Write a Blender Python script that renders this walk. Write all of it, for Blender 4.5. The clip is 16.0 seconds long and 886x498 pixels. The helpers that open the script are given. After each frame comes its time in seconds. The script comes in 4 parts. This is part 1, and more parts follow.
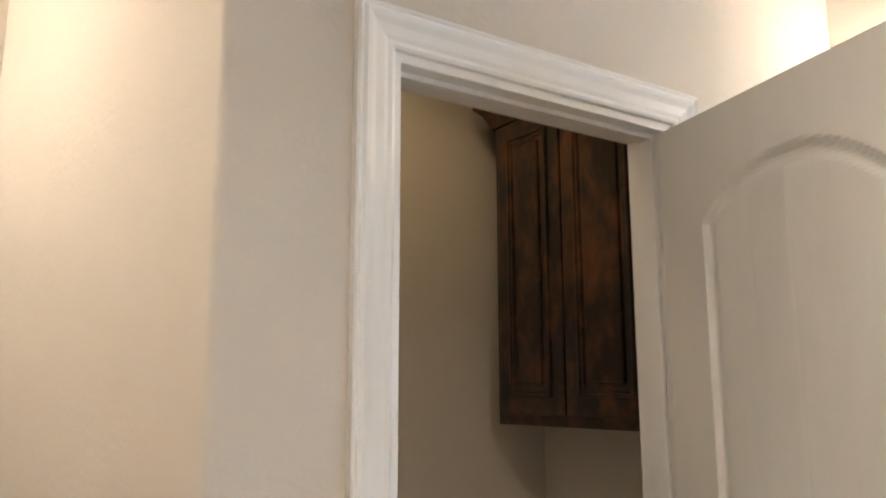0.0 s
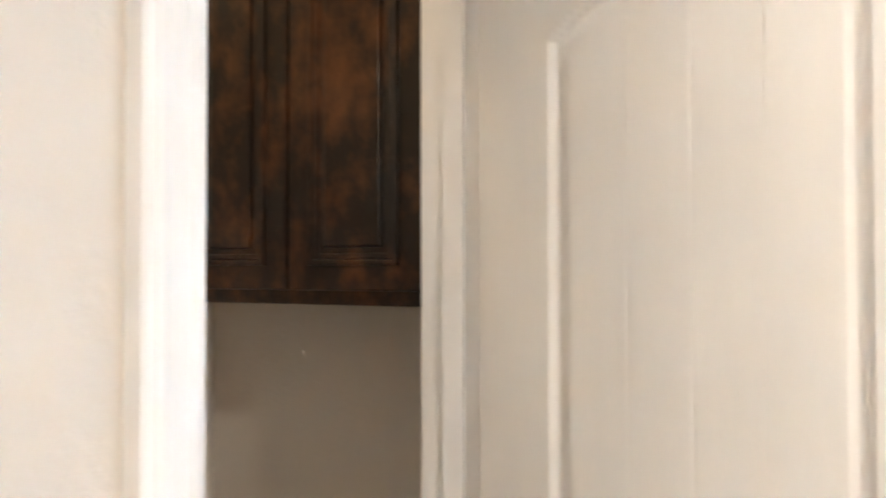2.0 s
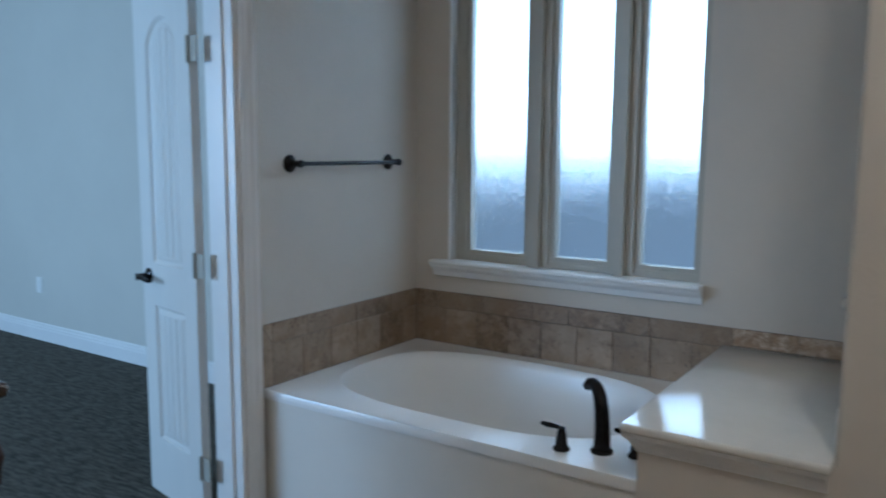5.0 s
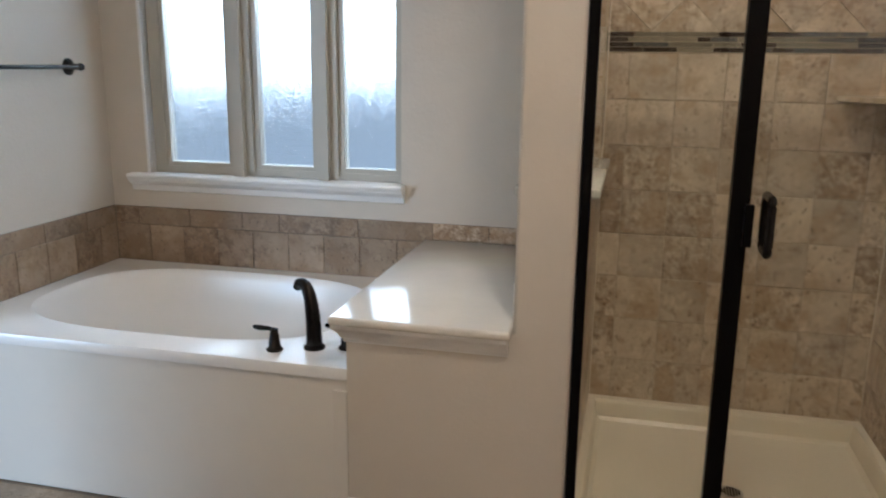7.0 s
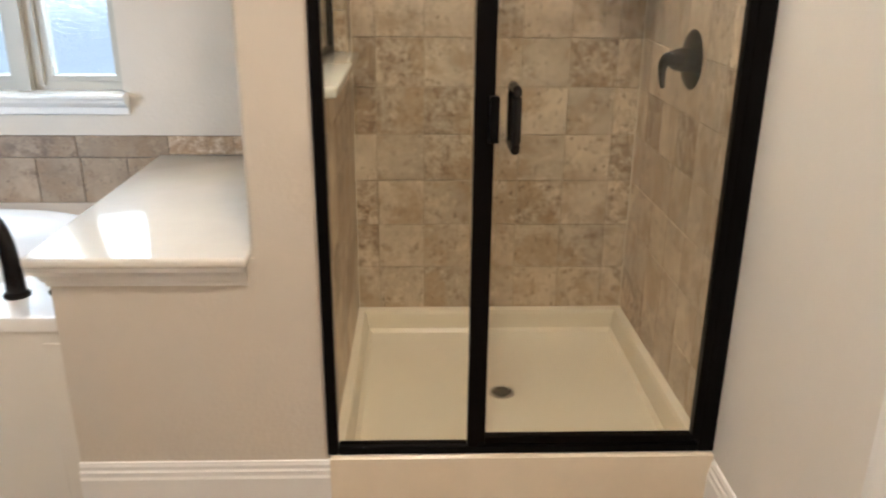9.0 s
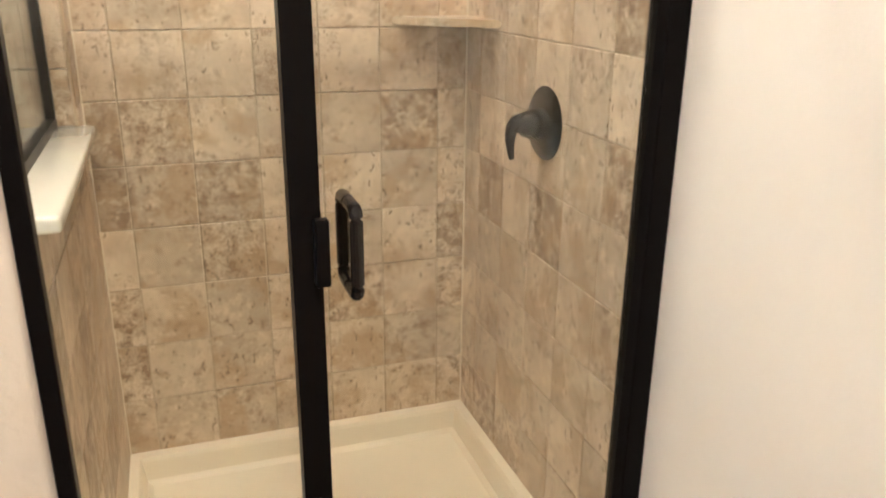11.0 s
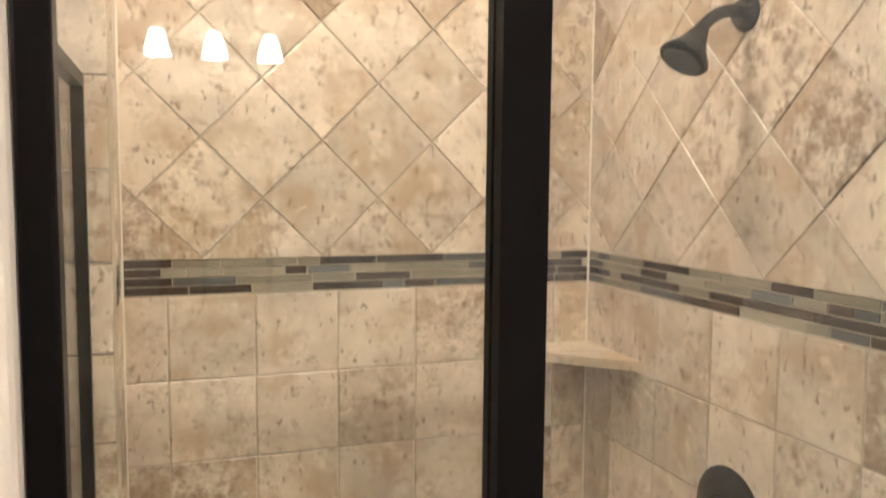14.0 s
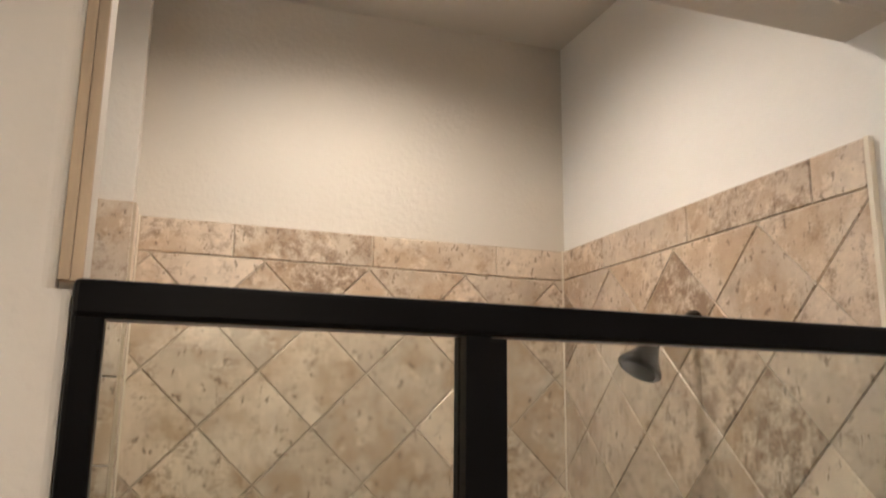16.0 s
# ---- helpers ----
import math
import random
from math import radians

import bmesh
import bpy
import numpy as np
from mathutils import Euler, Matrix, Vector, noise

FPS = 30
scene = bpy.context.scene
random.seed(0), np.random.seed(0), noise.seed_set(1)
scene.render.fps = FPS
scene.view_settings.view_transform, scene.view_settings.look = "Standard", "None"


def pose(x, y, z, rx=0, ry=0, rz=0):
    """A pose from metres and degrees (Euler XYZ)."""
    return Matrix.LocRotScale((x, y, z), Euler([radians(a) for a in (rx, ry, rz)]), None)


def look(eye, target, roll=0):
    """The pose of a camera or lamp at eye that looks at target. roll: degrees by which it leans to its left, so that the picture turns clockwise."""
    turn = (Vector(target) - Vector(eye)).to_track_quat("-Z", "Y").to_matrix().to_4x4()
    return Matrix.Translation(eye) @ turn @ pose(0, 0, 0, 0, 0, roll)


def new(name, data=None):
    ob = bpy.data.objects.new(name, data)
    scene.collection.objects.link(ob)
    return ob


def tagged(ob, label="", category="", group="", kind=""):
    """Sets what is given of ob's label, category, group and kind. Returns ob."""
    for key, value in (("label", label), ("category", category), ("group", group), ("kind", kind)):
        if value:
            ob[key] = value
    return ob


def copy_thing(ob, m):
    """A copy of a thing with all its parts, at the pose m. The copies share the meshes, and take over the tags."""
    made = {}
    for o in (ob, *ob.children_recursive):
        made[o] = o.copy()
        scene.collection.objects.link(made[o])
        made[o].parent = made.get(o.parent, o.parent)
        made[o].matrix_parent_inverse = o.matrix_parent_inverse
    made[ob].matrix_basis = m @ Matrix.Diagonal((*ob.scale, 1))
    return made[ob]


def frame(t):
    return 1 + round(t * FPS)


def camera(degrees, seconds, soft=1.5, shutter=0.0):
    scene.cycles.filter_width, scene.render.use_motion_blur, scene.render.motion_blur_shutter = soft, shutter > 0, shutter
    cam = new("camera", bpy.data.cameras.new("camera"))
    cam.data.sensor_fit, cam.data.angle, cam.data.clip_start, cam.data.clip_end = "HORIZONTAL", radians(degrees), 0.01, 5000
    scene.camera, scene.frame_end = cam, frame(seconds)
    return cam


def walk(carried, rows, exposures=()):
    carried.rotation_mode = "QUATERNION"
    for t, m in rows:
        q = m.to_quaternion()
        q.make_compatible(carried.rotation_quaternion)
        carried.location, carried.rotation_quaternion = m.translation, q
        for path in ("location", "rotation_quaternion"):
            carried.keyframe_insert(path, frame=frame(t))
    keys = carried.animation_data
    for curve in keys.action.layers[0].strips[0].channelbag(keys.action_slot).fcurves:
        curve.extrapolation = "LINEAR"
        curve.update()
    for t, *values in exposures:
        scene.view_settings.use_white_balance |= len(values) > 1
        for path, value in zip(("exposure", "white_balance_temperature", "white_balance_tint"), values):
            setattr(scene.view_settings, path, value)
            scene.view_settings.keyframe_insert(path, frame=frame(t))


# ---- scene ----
cam = camera(58.6, 16.0, soft=1.8, shutter=0.4)
PATH = [
    (0, (0.448, -1.687, 1.483), (-1.087, -2.920, 1.837), -0.1),
    (0.5, (0.399, -1.937, 1.477), (-1.233, -3.060, 1.763), 0.1),
    (1, (0.278, -2.135, 1.472), (-1.480, -3.058, 1.709), 0.1),
    (1.5, (0.186, -2.271, 1.467), (-1.707, -2.896, 1.619), -0.1),
    (2, (0.136, -2.289, 1.466), (-1.853, -2.502, 1.506), -0.1),
    (2.5, (0.054, -2.192, 1.464), (-1.938, -2.024, 1.439), 0.3),
    (3, (0.049, -2.159, 1.459), (-1.844, -1.519, 1.378), 0.3),
    (3.5, (0.042, -2.122, 1.451), (-1.693, -1.137, 1.311), 0.2),
    (4, (0.093, -2.075, 1.459), (-1.451, -0.818, 1.257), 0.1),
    (4.2, (0.105, -2.049, 1.465), (-1.360, -0.706, 1.243), 0.3),
    (4.5, (0.142, -2.030, 1.464), (-1.199, -0.565, 1.228), 0.1),
    (5, (0.171, -2.013, 1.448), (-0.930, -0.363, 1.193), 0.4),
    (5.2, (0.185, -2.006, 1.447), (-0.829, -0.303, 1.179), 0.4),
    (7.3, (0.250, -2.026, 1.404), (-0.134, -0.126, 0.913), 0.7),
    (7.5, (0.260, -2.016, 1.398), (-0.078, -0.113, 0.884), 0.7),
    (8, (0.285, -1.972, 1.371), (0.065, -0.068, 0.798), 0.7),
    (8.5, (0.308, -1.889, 1.365), (0.219, 0.002, 0.721), 0.6),
    (9, (0.349, -1.769, 1.367), (0.412, 0.109, 0.683), 0.5),
    (9.5, (0.386, -1.651, 1.383), (0.625, 0.210, 0.691), 0.5),
    (9.7, (0.374, -1.601, 1.411), (0.687, 0.251, 0.722), 0.5),
    (11.8, (0.319, -0.854, 1.446), (0.985, 0.919, 0.803), 0.6),
    (12, (0.314, -0.807, 1.460), (0.970, 0.972, 0.824), 0.6),
    (12.5, (0.290, -0.699, 1.517), (0.925, 1.095, 0.903), 0.5),
    (13, (0.263, -0.639, 1.581), (0.894, 1.190, 1.076), 0.4),
    (13.5, (0.237, -0.618, 1.630), (0.878, 1.250, 1.311), 0.5),
    (14, (0.215, -0.621, 1.685), (0.865, 1.263, 1.515), 0.5),
    (14.5, (0.202, -0.644, 1.734), (0.844, 1.250, 1.710), 0.6),
    (15, (0.187, -0.669, 1.759), (0.832, 1.219, 1.899), 0.7),
    (15.5, (0.182, -0.706, 1.788), (0.834, 1.165, 2.060), 0.7),
    (16, (0.187, -0.752, 1.805), (0.843, 1.094, 2.207), 0.7),
]
EXPOSURE = [(0.0, 0.4, 5800, 10), (1.0, 0.72, 5700, 10), (1.5, 1.05, 5550, 10), (2.0, 1.4, 5400, 10), (2.5, 0.8, 5350, 10), (3.0, -0.15, 5300, 8), (3.5, -0.6, 5050, 7), (4.2, -0.85, 4850, 6), (5.2, -1.05, 4850, 6), (7.3, -0.05, 5800, 12), (9.0, 0.6, 5950, 12), (12.0, 1.4, 5700, 11), (13.0, 1.45, 5600, 11), (14.0, 1.0, 5600, 11), (15.0, 0.3, 5650, 11), (16.0, 0.08, 5650, 10)]
walk(cam, [(t, look(eye, target, roll)) for t, eye, target, roll in PATH], EXPOSURE)
import bmesh
# ---------- world, lights ----------
world = bpy.data.worlds.new("world")
scene.world = world
world.use_nodes = True
wn = world.node_tree
sky = wn.nodes.new("ShaderNodeTexSky")
sky.sky_type = "NISHITA"
sky.sun_disc = False
sky.sun_elevation = radians(40)
sky.sun_rotation = radians(200)
wn.nodes["Background"].inputs["Strength"].default_value = 0.12
wn.links.new(sky.outputs[0], wn.nodes["Background"].inputs["Color"])


def area(name, m, sx, sy, power, color):
    d = bpy.data.lights.new(name, "AREA")
    d.shape, d.size, d.size_y, d.energy, d.color = "RECTANGLE", sx, sy, power, color
    ob = new(name, d)
    ob.matrix_world = m
    return ob


sun = bpy.data.lights.new("sun", "SUN")
sun.energy, sun.angle, sun.color = 2.0, radians(0.5), (1, 0.95, 0.88)
new("sun", sun).matrix_world = look((0, -6, 8), (0, 0, 0))
DAY = (0.62, 0.82, 1.0)
WARM = (1.0, 0.82, 0.62)
area("bedroom_daylight", look((-5.0, -3.9, 1.5), (-5.0, 0, 1.1)), 2.6, 1.6, 270, DAY)


def downlight_lamp(name, x, y, z, power, cone=110, blend=0.6, color=WARM):
    d = bpy.data.lights.new(name, "SPOT")
    d.energy, d.color, d.spot_size, d.spot_blend, d.shadow_soft_size = power, color, radians(cone), blend, 0.05
    ob = new(name, d)
    ob.matrix_world = look((x, y, z), (x, y, 0))


downlight_lamp("shower_lamp", 0.55, 0.50, 2.73, 38, 164, 0.8)
# added fill, no such lamp known: brightens the east wall and the room
downlight_lamp("bath_fill", 0.35, -1.10, 2.73, 82, 160, 0.8)
downlight_lamp("toilet_lamp", -1.00, -2.85, 2.70, 7, 150, 0.7, (1.0, 0.70, 0.36))


# ---------- materials ----------
def material(name, color, rough=0.5, metal=0.0, spread=0.0, scale=8.0, bump=0.0, bump_scale=200.0, coat=0.0, hue2=None, per_object=0.0, stretch=(1, 1, 1), detail=6.0, low=0.35, high=0.65):
    """Principled surface: two-colour noise, fine relief, change of tone from piece to piece."""
    m = bpy.data.materials.new(name)
    m.use_nodes = True
    nt = m.node_tree
    b = nt.nodes["Principled BSDF"]
    b.inputs["Roughness"].default_value = rough
    b.inputs["Metallic"].default_value = metal
    b.inputs["Coat Weight"].default_value = coat
    b.inputs["Coat Roughness"].default_value = 0.12
    co = nt.nodes.new("ShaderNodeTexCoord")
    mp = nt.nodes.new("ShaderNodeMapping")
    mp.inputs["Scale"].default_value = stretch
    src = co.outputs["Object"]
    if per_object > 0:
        oi = nt.nodes.new("ShaderNodeObjectInfo")
        add = nt.nodes.new("ShaderNodeVectorMath")
        add.operation = "MULTIPLY_ADD"
        comb = nt.nodes.new("ShaderNodeCombineXYZ")
        for k in range(3):
            nt.links.new(oi.outputs["Random"], comb.inputs[k])
        add.inputs[1].default_value = (37, 53, 71)
        nt.links.new(comb.outputs[0], add.inputs[0])
        nt.links.new(co.outputs["Object"], add.inputs[2])
        src = add.outputs[0]
    nt.links.new(src, mp.inputs["Vector"])
    n1 = nt.nodes.new("ShaderNodeTexNoise")
    n1.inputs["Scale"].default_value = scale
    n1.inputs["Detail"].default_value = detail
    n1.inputs["Roughness"].default_value = 0.65
    nt.links.new(mp.outputs[0], n1.inputs["Vector"])
    ramp = nt.nodes.new("ShaderNodeValToRGB")
    c = color
    d = hue2 if hue2 else tuple(v * (1 - spread) for v in c)
    ramp.color_ramp.elements[0].position = low
    ramp.color_ramp.elements[1].position = high
    ramp.color_ramp.elements[0].color = (*d, 1)
    ramp.color_ramp.elements[1].color = (*c, 1)
    nt.links.new(n1.outputs["Fac"], ramp.inputs["Fac"])
    out = ramp.outputs["Color"]
    if per_object > 0:
        hsv = nt.nodes.new("ShaderNodeHueSaturation")
        mr = nt.nodes.new("ShaderNodeMapRange")
        mr.inputs["To Min"].default_value = 1 - per_object
        mr.inputs["To Max"].default_value = 1 + per_object * 0.6
        nt.links.new(oi.outputs["Random"], mr.inputs["Value"])
        nt.links.new(mr.outputs[0], hsv.inputs["Value"])
        nt.links.new(out, hsv.inputs["Color"])
        out = hsv.outputs["Color"]
    nt.links.new(out, b.inputs["Base Color"])
    if bump > 0:
        n2 = nt.nodes.new("ShaderNodeTexNoise")
        n2.inputs["Scale"].default_value = bump_scale
        n2.inputs["Detail"].default_value = 3
        nt.links.new(mp.outputs[0], n2.inputs["Vector"])
        bp = nt.nodes.new("ShaderNodeBump")
        bp.inputs["Strength"].default_value = bump
        bp.inputs["Distance"].default_value = 0.004
        nt.links.new(n2.outputs["Fac"], bp.inputs["Height"])
        nt.links.new(bp.outputs[0], b.inputs["Normal"])
    return m


def travertine(name, light, dark, per=0.18, blotch=16.0):
    """Stone tile: cloudy ground, brown blotches and pits, other in each piece."""
    m = material(name, light, 0.42, 0, hue2=tuple((a + b) / 2 for a, b in zip(light, dark)), scale=9, per_object=per, bump=0.15, bump_scale=60, detail=8, low=0.3, high=0.62)
    nt = m.node_tree
    b = nt.nodes["Principled BSDF"]
    base = b.inputs["Base Color"].links[0].from_socket
    mp = next(n for n in nt.nodes if n.type == "MAPPING")
    oi = next(n for n in nt.nodes if n.type == "OBJECT_INFO")
    n3 = nt.nodes.new("ShaderNodeTexNoise")
    n3.inputs["Scale"].default_value = blotch * 1.7
    n3.inputs["Detail"].default_value = 10
    n3.inputs["Roughness"].default_value = 0.8
    nt.links.new(mp.outputs[0], n3.inputs["Vector"])
    # a few pieces are far more pitted than the rest
    w = nt.nodes.new("ShaderNodeMath")
    w.operation = "MULTIPLY"
    w.inputs[1].default_value = 13.7
    nt.links.new(oi.outputs["Random"], w.inputs[0])
    fr = nt.nodes.new("ShaderNodeMath")
    fr.operation = "FRACT"
    nt.links.new(w.outputs[0], fr.inputs[0])
    sq = nt.nodes.new("ShaderNodeMath")
    sq.operation = "POWER"
    sq.inputs[1].default_value = 3.0
    nt.links.new(fr.outputs[0], sq.inputs[0])
    th = nt.nodes.new("ShaderNodeMapRange")
    th.inputs["To Min"].default_value = 0.54
    th.inputs["To Max"].default_value = 0.39
    nt.links.new(sq.outputs[0], th.inputs["Value"])
    sub = nt.nodes.new("ShaderNodeMath")
    sub.operation = "SUBTRACT"
    nt.links.new(n3.outputs["Fac"], sub.inputs[0])
    nt.links.new(th.outputs[0], sub.inputs[1])
    mul = nt.nodes.new("ShaderNodeMath")
    mul.operation = "MULTIPLY"
    mul.use_clamp = True
    mul.inputs[1].default_value = 7.0
    nt.links.new(sub.outputs[0], mul.inputs[0])
    mix = nt.nodes.new("ShaderNodeMix")
    mix.data_type = "RGBA"
    nt.links.new(mul.outputs[0], mix.inputs["Factor"])
    nt.links.new(base, mix.inputs["A"])
    mix.inputs["B"].default_value = (*dark, 1)

    def layer(under, scale, rough, low, high, amount, tint, pull=(1, 1, 1)):
        """One more tint where a noise of its own rises from low to high."""
        mv = nt.nodes.new("ShaderNodeVectorMath")
        mv.operation = "MULTIPLY"
        mv.inputs[1].default_value = pull
        nt.links.new(mp.outputs[0], mv.inputs[0])
        nz = nt.nodes.new("ShaderNodeTexNoise")
        nz.inputs["Scale"].default_value = scale
        nz.inputs["Detail"].default_value = 7
        nz.inputs["Roughness"].default_value = rough
        nt.links.new(mv.outputs[0], nz.inputs["Vector"])
        rg = nt.nodes.new("ShaderNodeMapRange")
        rg.inputs["From Min"].default_value = low
        rg.inputs["From Max"].default_value = high
        rg.inputs["To Max"].default_value = amount
        nt.links.new(nz.outputs["Fac"], rg.inputs["Value"])
        mx = nt.nodes.new("ShaderNodeMix")
        mx.data_type = "RGBA"
        nt.links.new(rg.outputs[0], mx.inputs["Factor"])
        nt.links.new(under, mx.inputs["A"])
        mx.inputs["B"].default_value = (*tint, 1)
        return mx.outputs["Result"]

    warm = (dark[0] * 1.55, dark[1] * 1.55, dark[2] * 1.42)
    col_ = layer(mix.outputs["Result"], 6.5, 0.62, 0.49, 0.60, 0.62, warm)
    col_ = layer(col_, 21, 0.72, 0.55, 0.66, 0.6, tuple(min(1, v * 1.12) for v in light))
    col_ = layer(col_, 62, 0.55, 0.615, 0.66, 0.75, tuple(v * 0.75 for v in dark), (1.3, 1.3, 0.7))
    nt.links.new(col_, b.inputs["Base Color"])
    return m


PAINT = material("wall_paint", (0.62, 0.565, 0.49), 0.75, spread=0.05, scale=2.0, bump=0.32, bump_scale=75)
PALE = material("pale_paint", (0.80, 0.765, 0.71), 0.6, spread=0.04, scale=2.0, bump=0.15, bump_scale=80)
CEIL = material("ceiling_paint", (0.60, 0.55, 0.48), 0.85, spread=0.05, scale=2.0, bump=0.2, bump_scale=90)
BEDPAINT = material("bedroom_paint", (0.60, 0.58, 0.52), 0.8, spread=0.04, scale=2.0, bump=0.3, bump_scale=110)
TRIM = material("white_trim", (0.82, 0.81, 0.79), 0.32, spread=0.04, scale=5, bump=0.03, bump_scale=40)
DOORP = material("door_paint", (0.74, 0.72, 0.68), 0.4, spread=0.04, scale=3, bump=0.06, bump_scale=70, stretch=(4, 4, 0.6))
ACRYL = material("white_acrylic", (0.82, 0.81, 0.79), 0.30, spread=0.03, scale=3, coat=0.15)
APRON = material("apron_panel", (0.74, 0.71, 0.65), 0.3, spread=0.04, scale=3)
PANM = material("shower_pan", (0.80, 0.71, 0.57), 0.3, spread=0.06, scale=6, bump=0.05, bump_scale=120)
CULT = material("cultured_marble", (0.82, 0.79, 0.73), 0.1, spread=0.06, scale=5, coat=0.6)
STONE = travertine("stone_tile", (0.68, 0.56, 0.43), (0.26, 0.175, 0.11))
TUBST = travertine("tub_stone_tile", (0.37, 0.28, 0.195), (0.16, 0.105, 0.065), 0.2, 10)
FLOORST = travertine("floor_stone_tile", (0.38, 0.29, 0.20), (0.15, 0.10, 0.06), 0.2, 10)
GROUT = material("grout", (0.50, 0.41, 0.30), 0.9, spread=0.15, scale=30, bump=0.3, bump_scale=300)
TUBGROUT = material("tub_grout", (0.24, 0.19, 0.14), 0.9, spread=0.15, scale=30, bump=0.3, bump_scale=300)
CAULK = material("caulk", (0.74, 0.66, 0.53), 0.6, spread=0.05, scale=20)
BRONZE = material("oil_rubbed_bronze", (0.012, 0.009, 0.008), 0.24, 0.5, spread=0.3, scale=20)
FRAMEM = material("black_bronze_frame", (0.0045, 0.004, 0.004), 0.3, 0.0, spread=0.2, scale=12)
FRAMEM.node_tree.nodes["Principled BSDF"].inputs["Specular IOR Level"].default_value = 0.06
WOOD = material("knotty_dark_wood", (0.13, 0.048, 0.016), 0.3, hue2=(0.006, 0.003, 0.002), scale=5.5, bump=0.15, bump_scale=40, coat=0.3, stretch=(1.7, 1.7, 1.15), detail=9, low=0.46, high=0.72)
VWOOD = material("vanity_wood", (0.055, 0.019, 0.010), 0.33, hue2=(0.016, 0.007, 0.005), scale=5, bump=0.1, bump_scale=40, coat=0.3, stretch=(3, 3, 0.7))
GRANITE = material("brown_marble", (0.085, 0.055, 0.04), 0.12, hue2=(0.022, 0.013, 0.01), scale=14, coat=0.5, detail=10)
gn = GRANITE.node_tree
gb = gn.nodes["Principled BSDF"]
g0 = gb.inputs["Base Color"].links[0].from_socket
gt = gn.nodes.new("ShaderNodeTexNoise")
gt.inputs["Scale"].default_value = 5
gt.inputs["Detail"].default_value = 5
gt.inputs["Distortion"].default_value = 1.2
gn.links.new(next(n for n in gn.nodes if n.type == "MAPPING").outputs[0], gt.inputs["Vector"])
gr = gn.nodes.new("ShaderNodeValToRGB")
gr.color_ramp.elements[0].position, gr.color_ramp.elements[0].color = 0.485, (0, 0, 0, 1)
gr.color_ramp.elements[1].position, gr.color_ramp.elements[1].color = 0.50, (1, 1, 1, 1)
ge = gr.color_ramp.elements.new(0.515)
ge.color = (0, 0, 0, 1)
gn.links.new(gt.outputs["Fac"], gr.inputs["Fac"])
gx = gn.nodes.new("ShaderNodeMix")
gx.data_type = "RGBA"
gx.inputs["B"].default_value = (0.34, 0.26, 0.2, 1)
gn.links.new(gr.outputs["Color"], gx.inputs["Factor"])
gn.links.new(g0, gx.inputs["A"])
gn.links.new(gx.outputs["Result"], gb.inputs["Base Color"])
CARPET = material("carpet", (0.125, 0.112, 0.088), 0.98, hue2=(0.032, 0.029, 0.023), scale=24, bump=1.0, bump_scale=160, stretch=(0.5, 2.2, 1), detail=8, low=0.38, high=0.62)
PLASTIC = material("ivory_plastic", (0.76, 0.71, 0.62), 0.35, spread=0.02, scale=3)
WHITEPL = material("white_plastic", (0.82, 0.81, 0.78), 0.35, spread=0.02, scale=3)
STEEL = material("nickel", (0.55, 0.52, 0.48), 0.3, 0.9, spread=0.1, scale=10)
VINYL = material("window_vinyl", (0.46, 0.44, 0.38), 0.4, spread=0.04, scale=5)
PORC = material("porcelain", (0.8, 0.79, 0.76), 0.1, spread=0.02, scale=3)
RAWEDGE = material("wood_edge", (0.50, 0.38, 0.25), 0.7, spread=0.3, scale=18, stretch=(1, 1, 0.15))
MOS = [material("mosaic_dark", (0.055, 0.034, 0.024), 0.14, spread=0.35, scale=14, per_object=0.35, coat=0.4),
       material("mosaic_taupe", (0.29, 0.245, 0.175), 0.16, spread=0.15, scale=14, per_object=0.25, coat=0.4),
       material("mosaic_grey", (0.13, 0.125, 0.115), 0.14, spread=0.25, scale=14, per_object=0.3, coat=0.4)]
MIRROR = material("mirror_glass", (0.9, 0.9, 0.9), 0.01, 1.0)


def clear_glass(name):
    m = bpy.data.materials.new(name)
    m.use_nodes = True
    nt = m.node_tree
    nt.nodes.clear()
    o = nt.nodes.new("ShaderNodeOutputMaterial")
    mix = nt.nodes.new("ShaderNodeMixShader")
    lw = nt.nodes.new("ShaderNodeLayerWeight")
    lw.inputs["Blend"].default_value = 0.5
    pw = nt.nodes.new("ShaderNodeMath")
    pw.operation = "POWER"
    pw.inputs[1].default_value = 5.0
    nt.links.new(lw.outputs["Facing"], pw.inputs[0])
    fr = nt.nodes.new("ShaderNodeMath")
    fr.operation = "MULTIPLY_ADD"
    fr.inputs[1].default_value = 0.95
    fr.inputs[2].default_value = 0.045
    nt.links.new(pw.outputs[0], fr.inputs[0])
    t = nt.nodes.new("ShaderNodeBsdfTransparent")
    t.inputs["Color"].default_value = (0.95, 0.97, 0.95, 1)
    g = nt.nodes.new("ShaderNodeBsdfGlossy")
    g.inputs["Roughness"].default_value = 0.015
    nt.links.new(fr.outputs[0], mix.inputs[0])
    nt.links.new(t.outputs[0], mix.inputs[1])
    nt.links.new(g.outputs[0], mix.inputs[2])
    nt.links.new(mix.outputs[0], o.inputs[0])
    return m


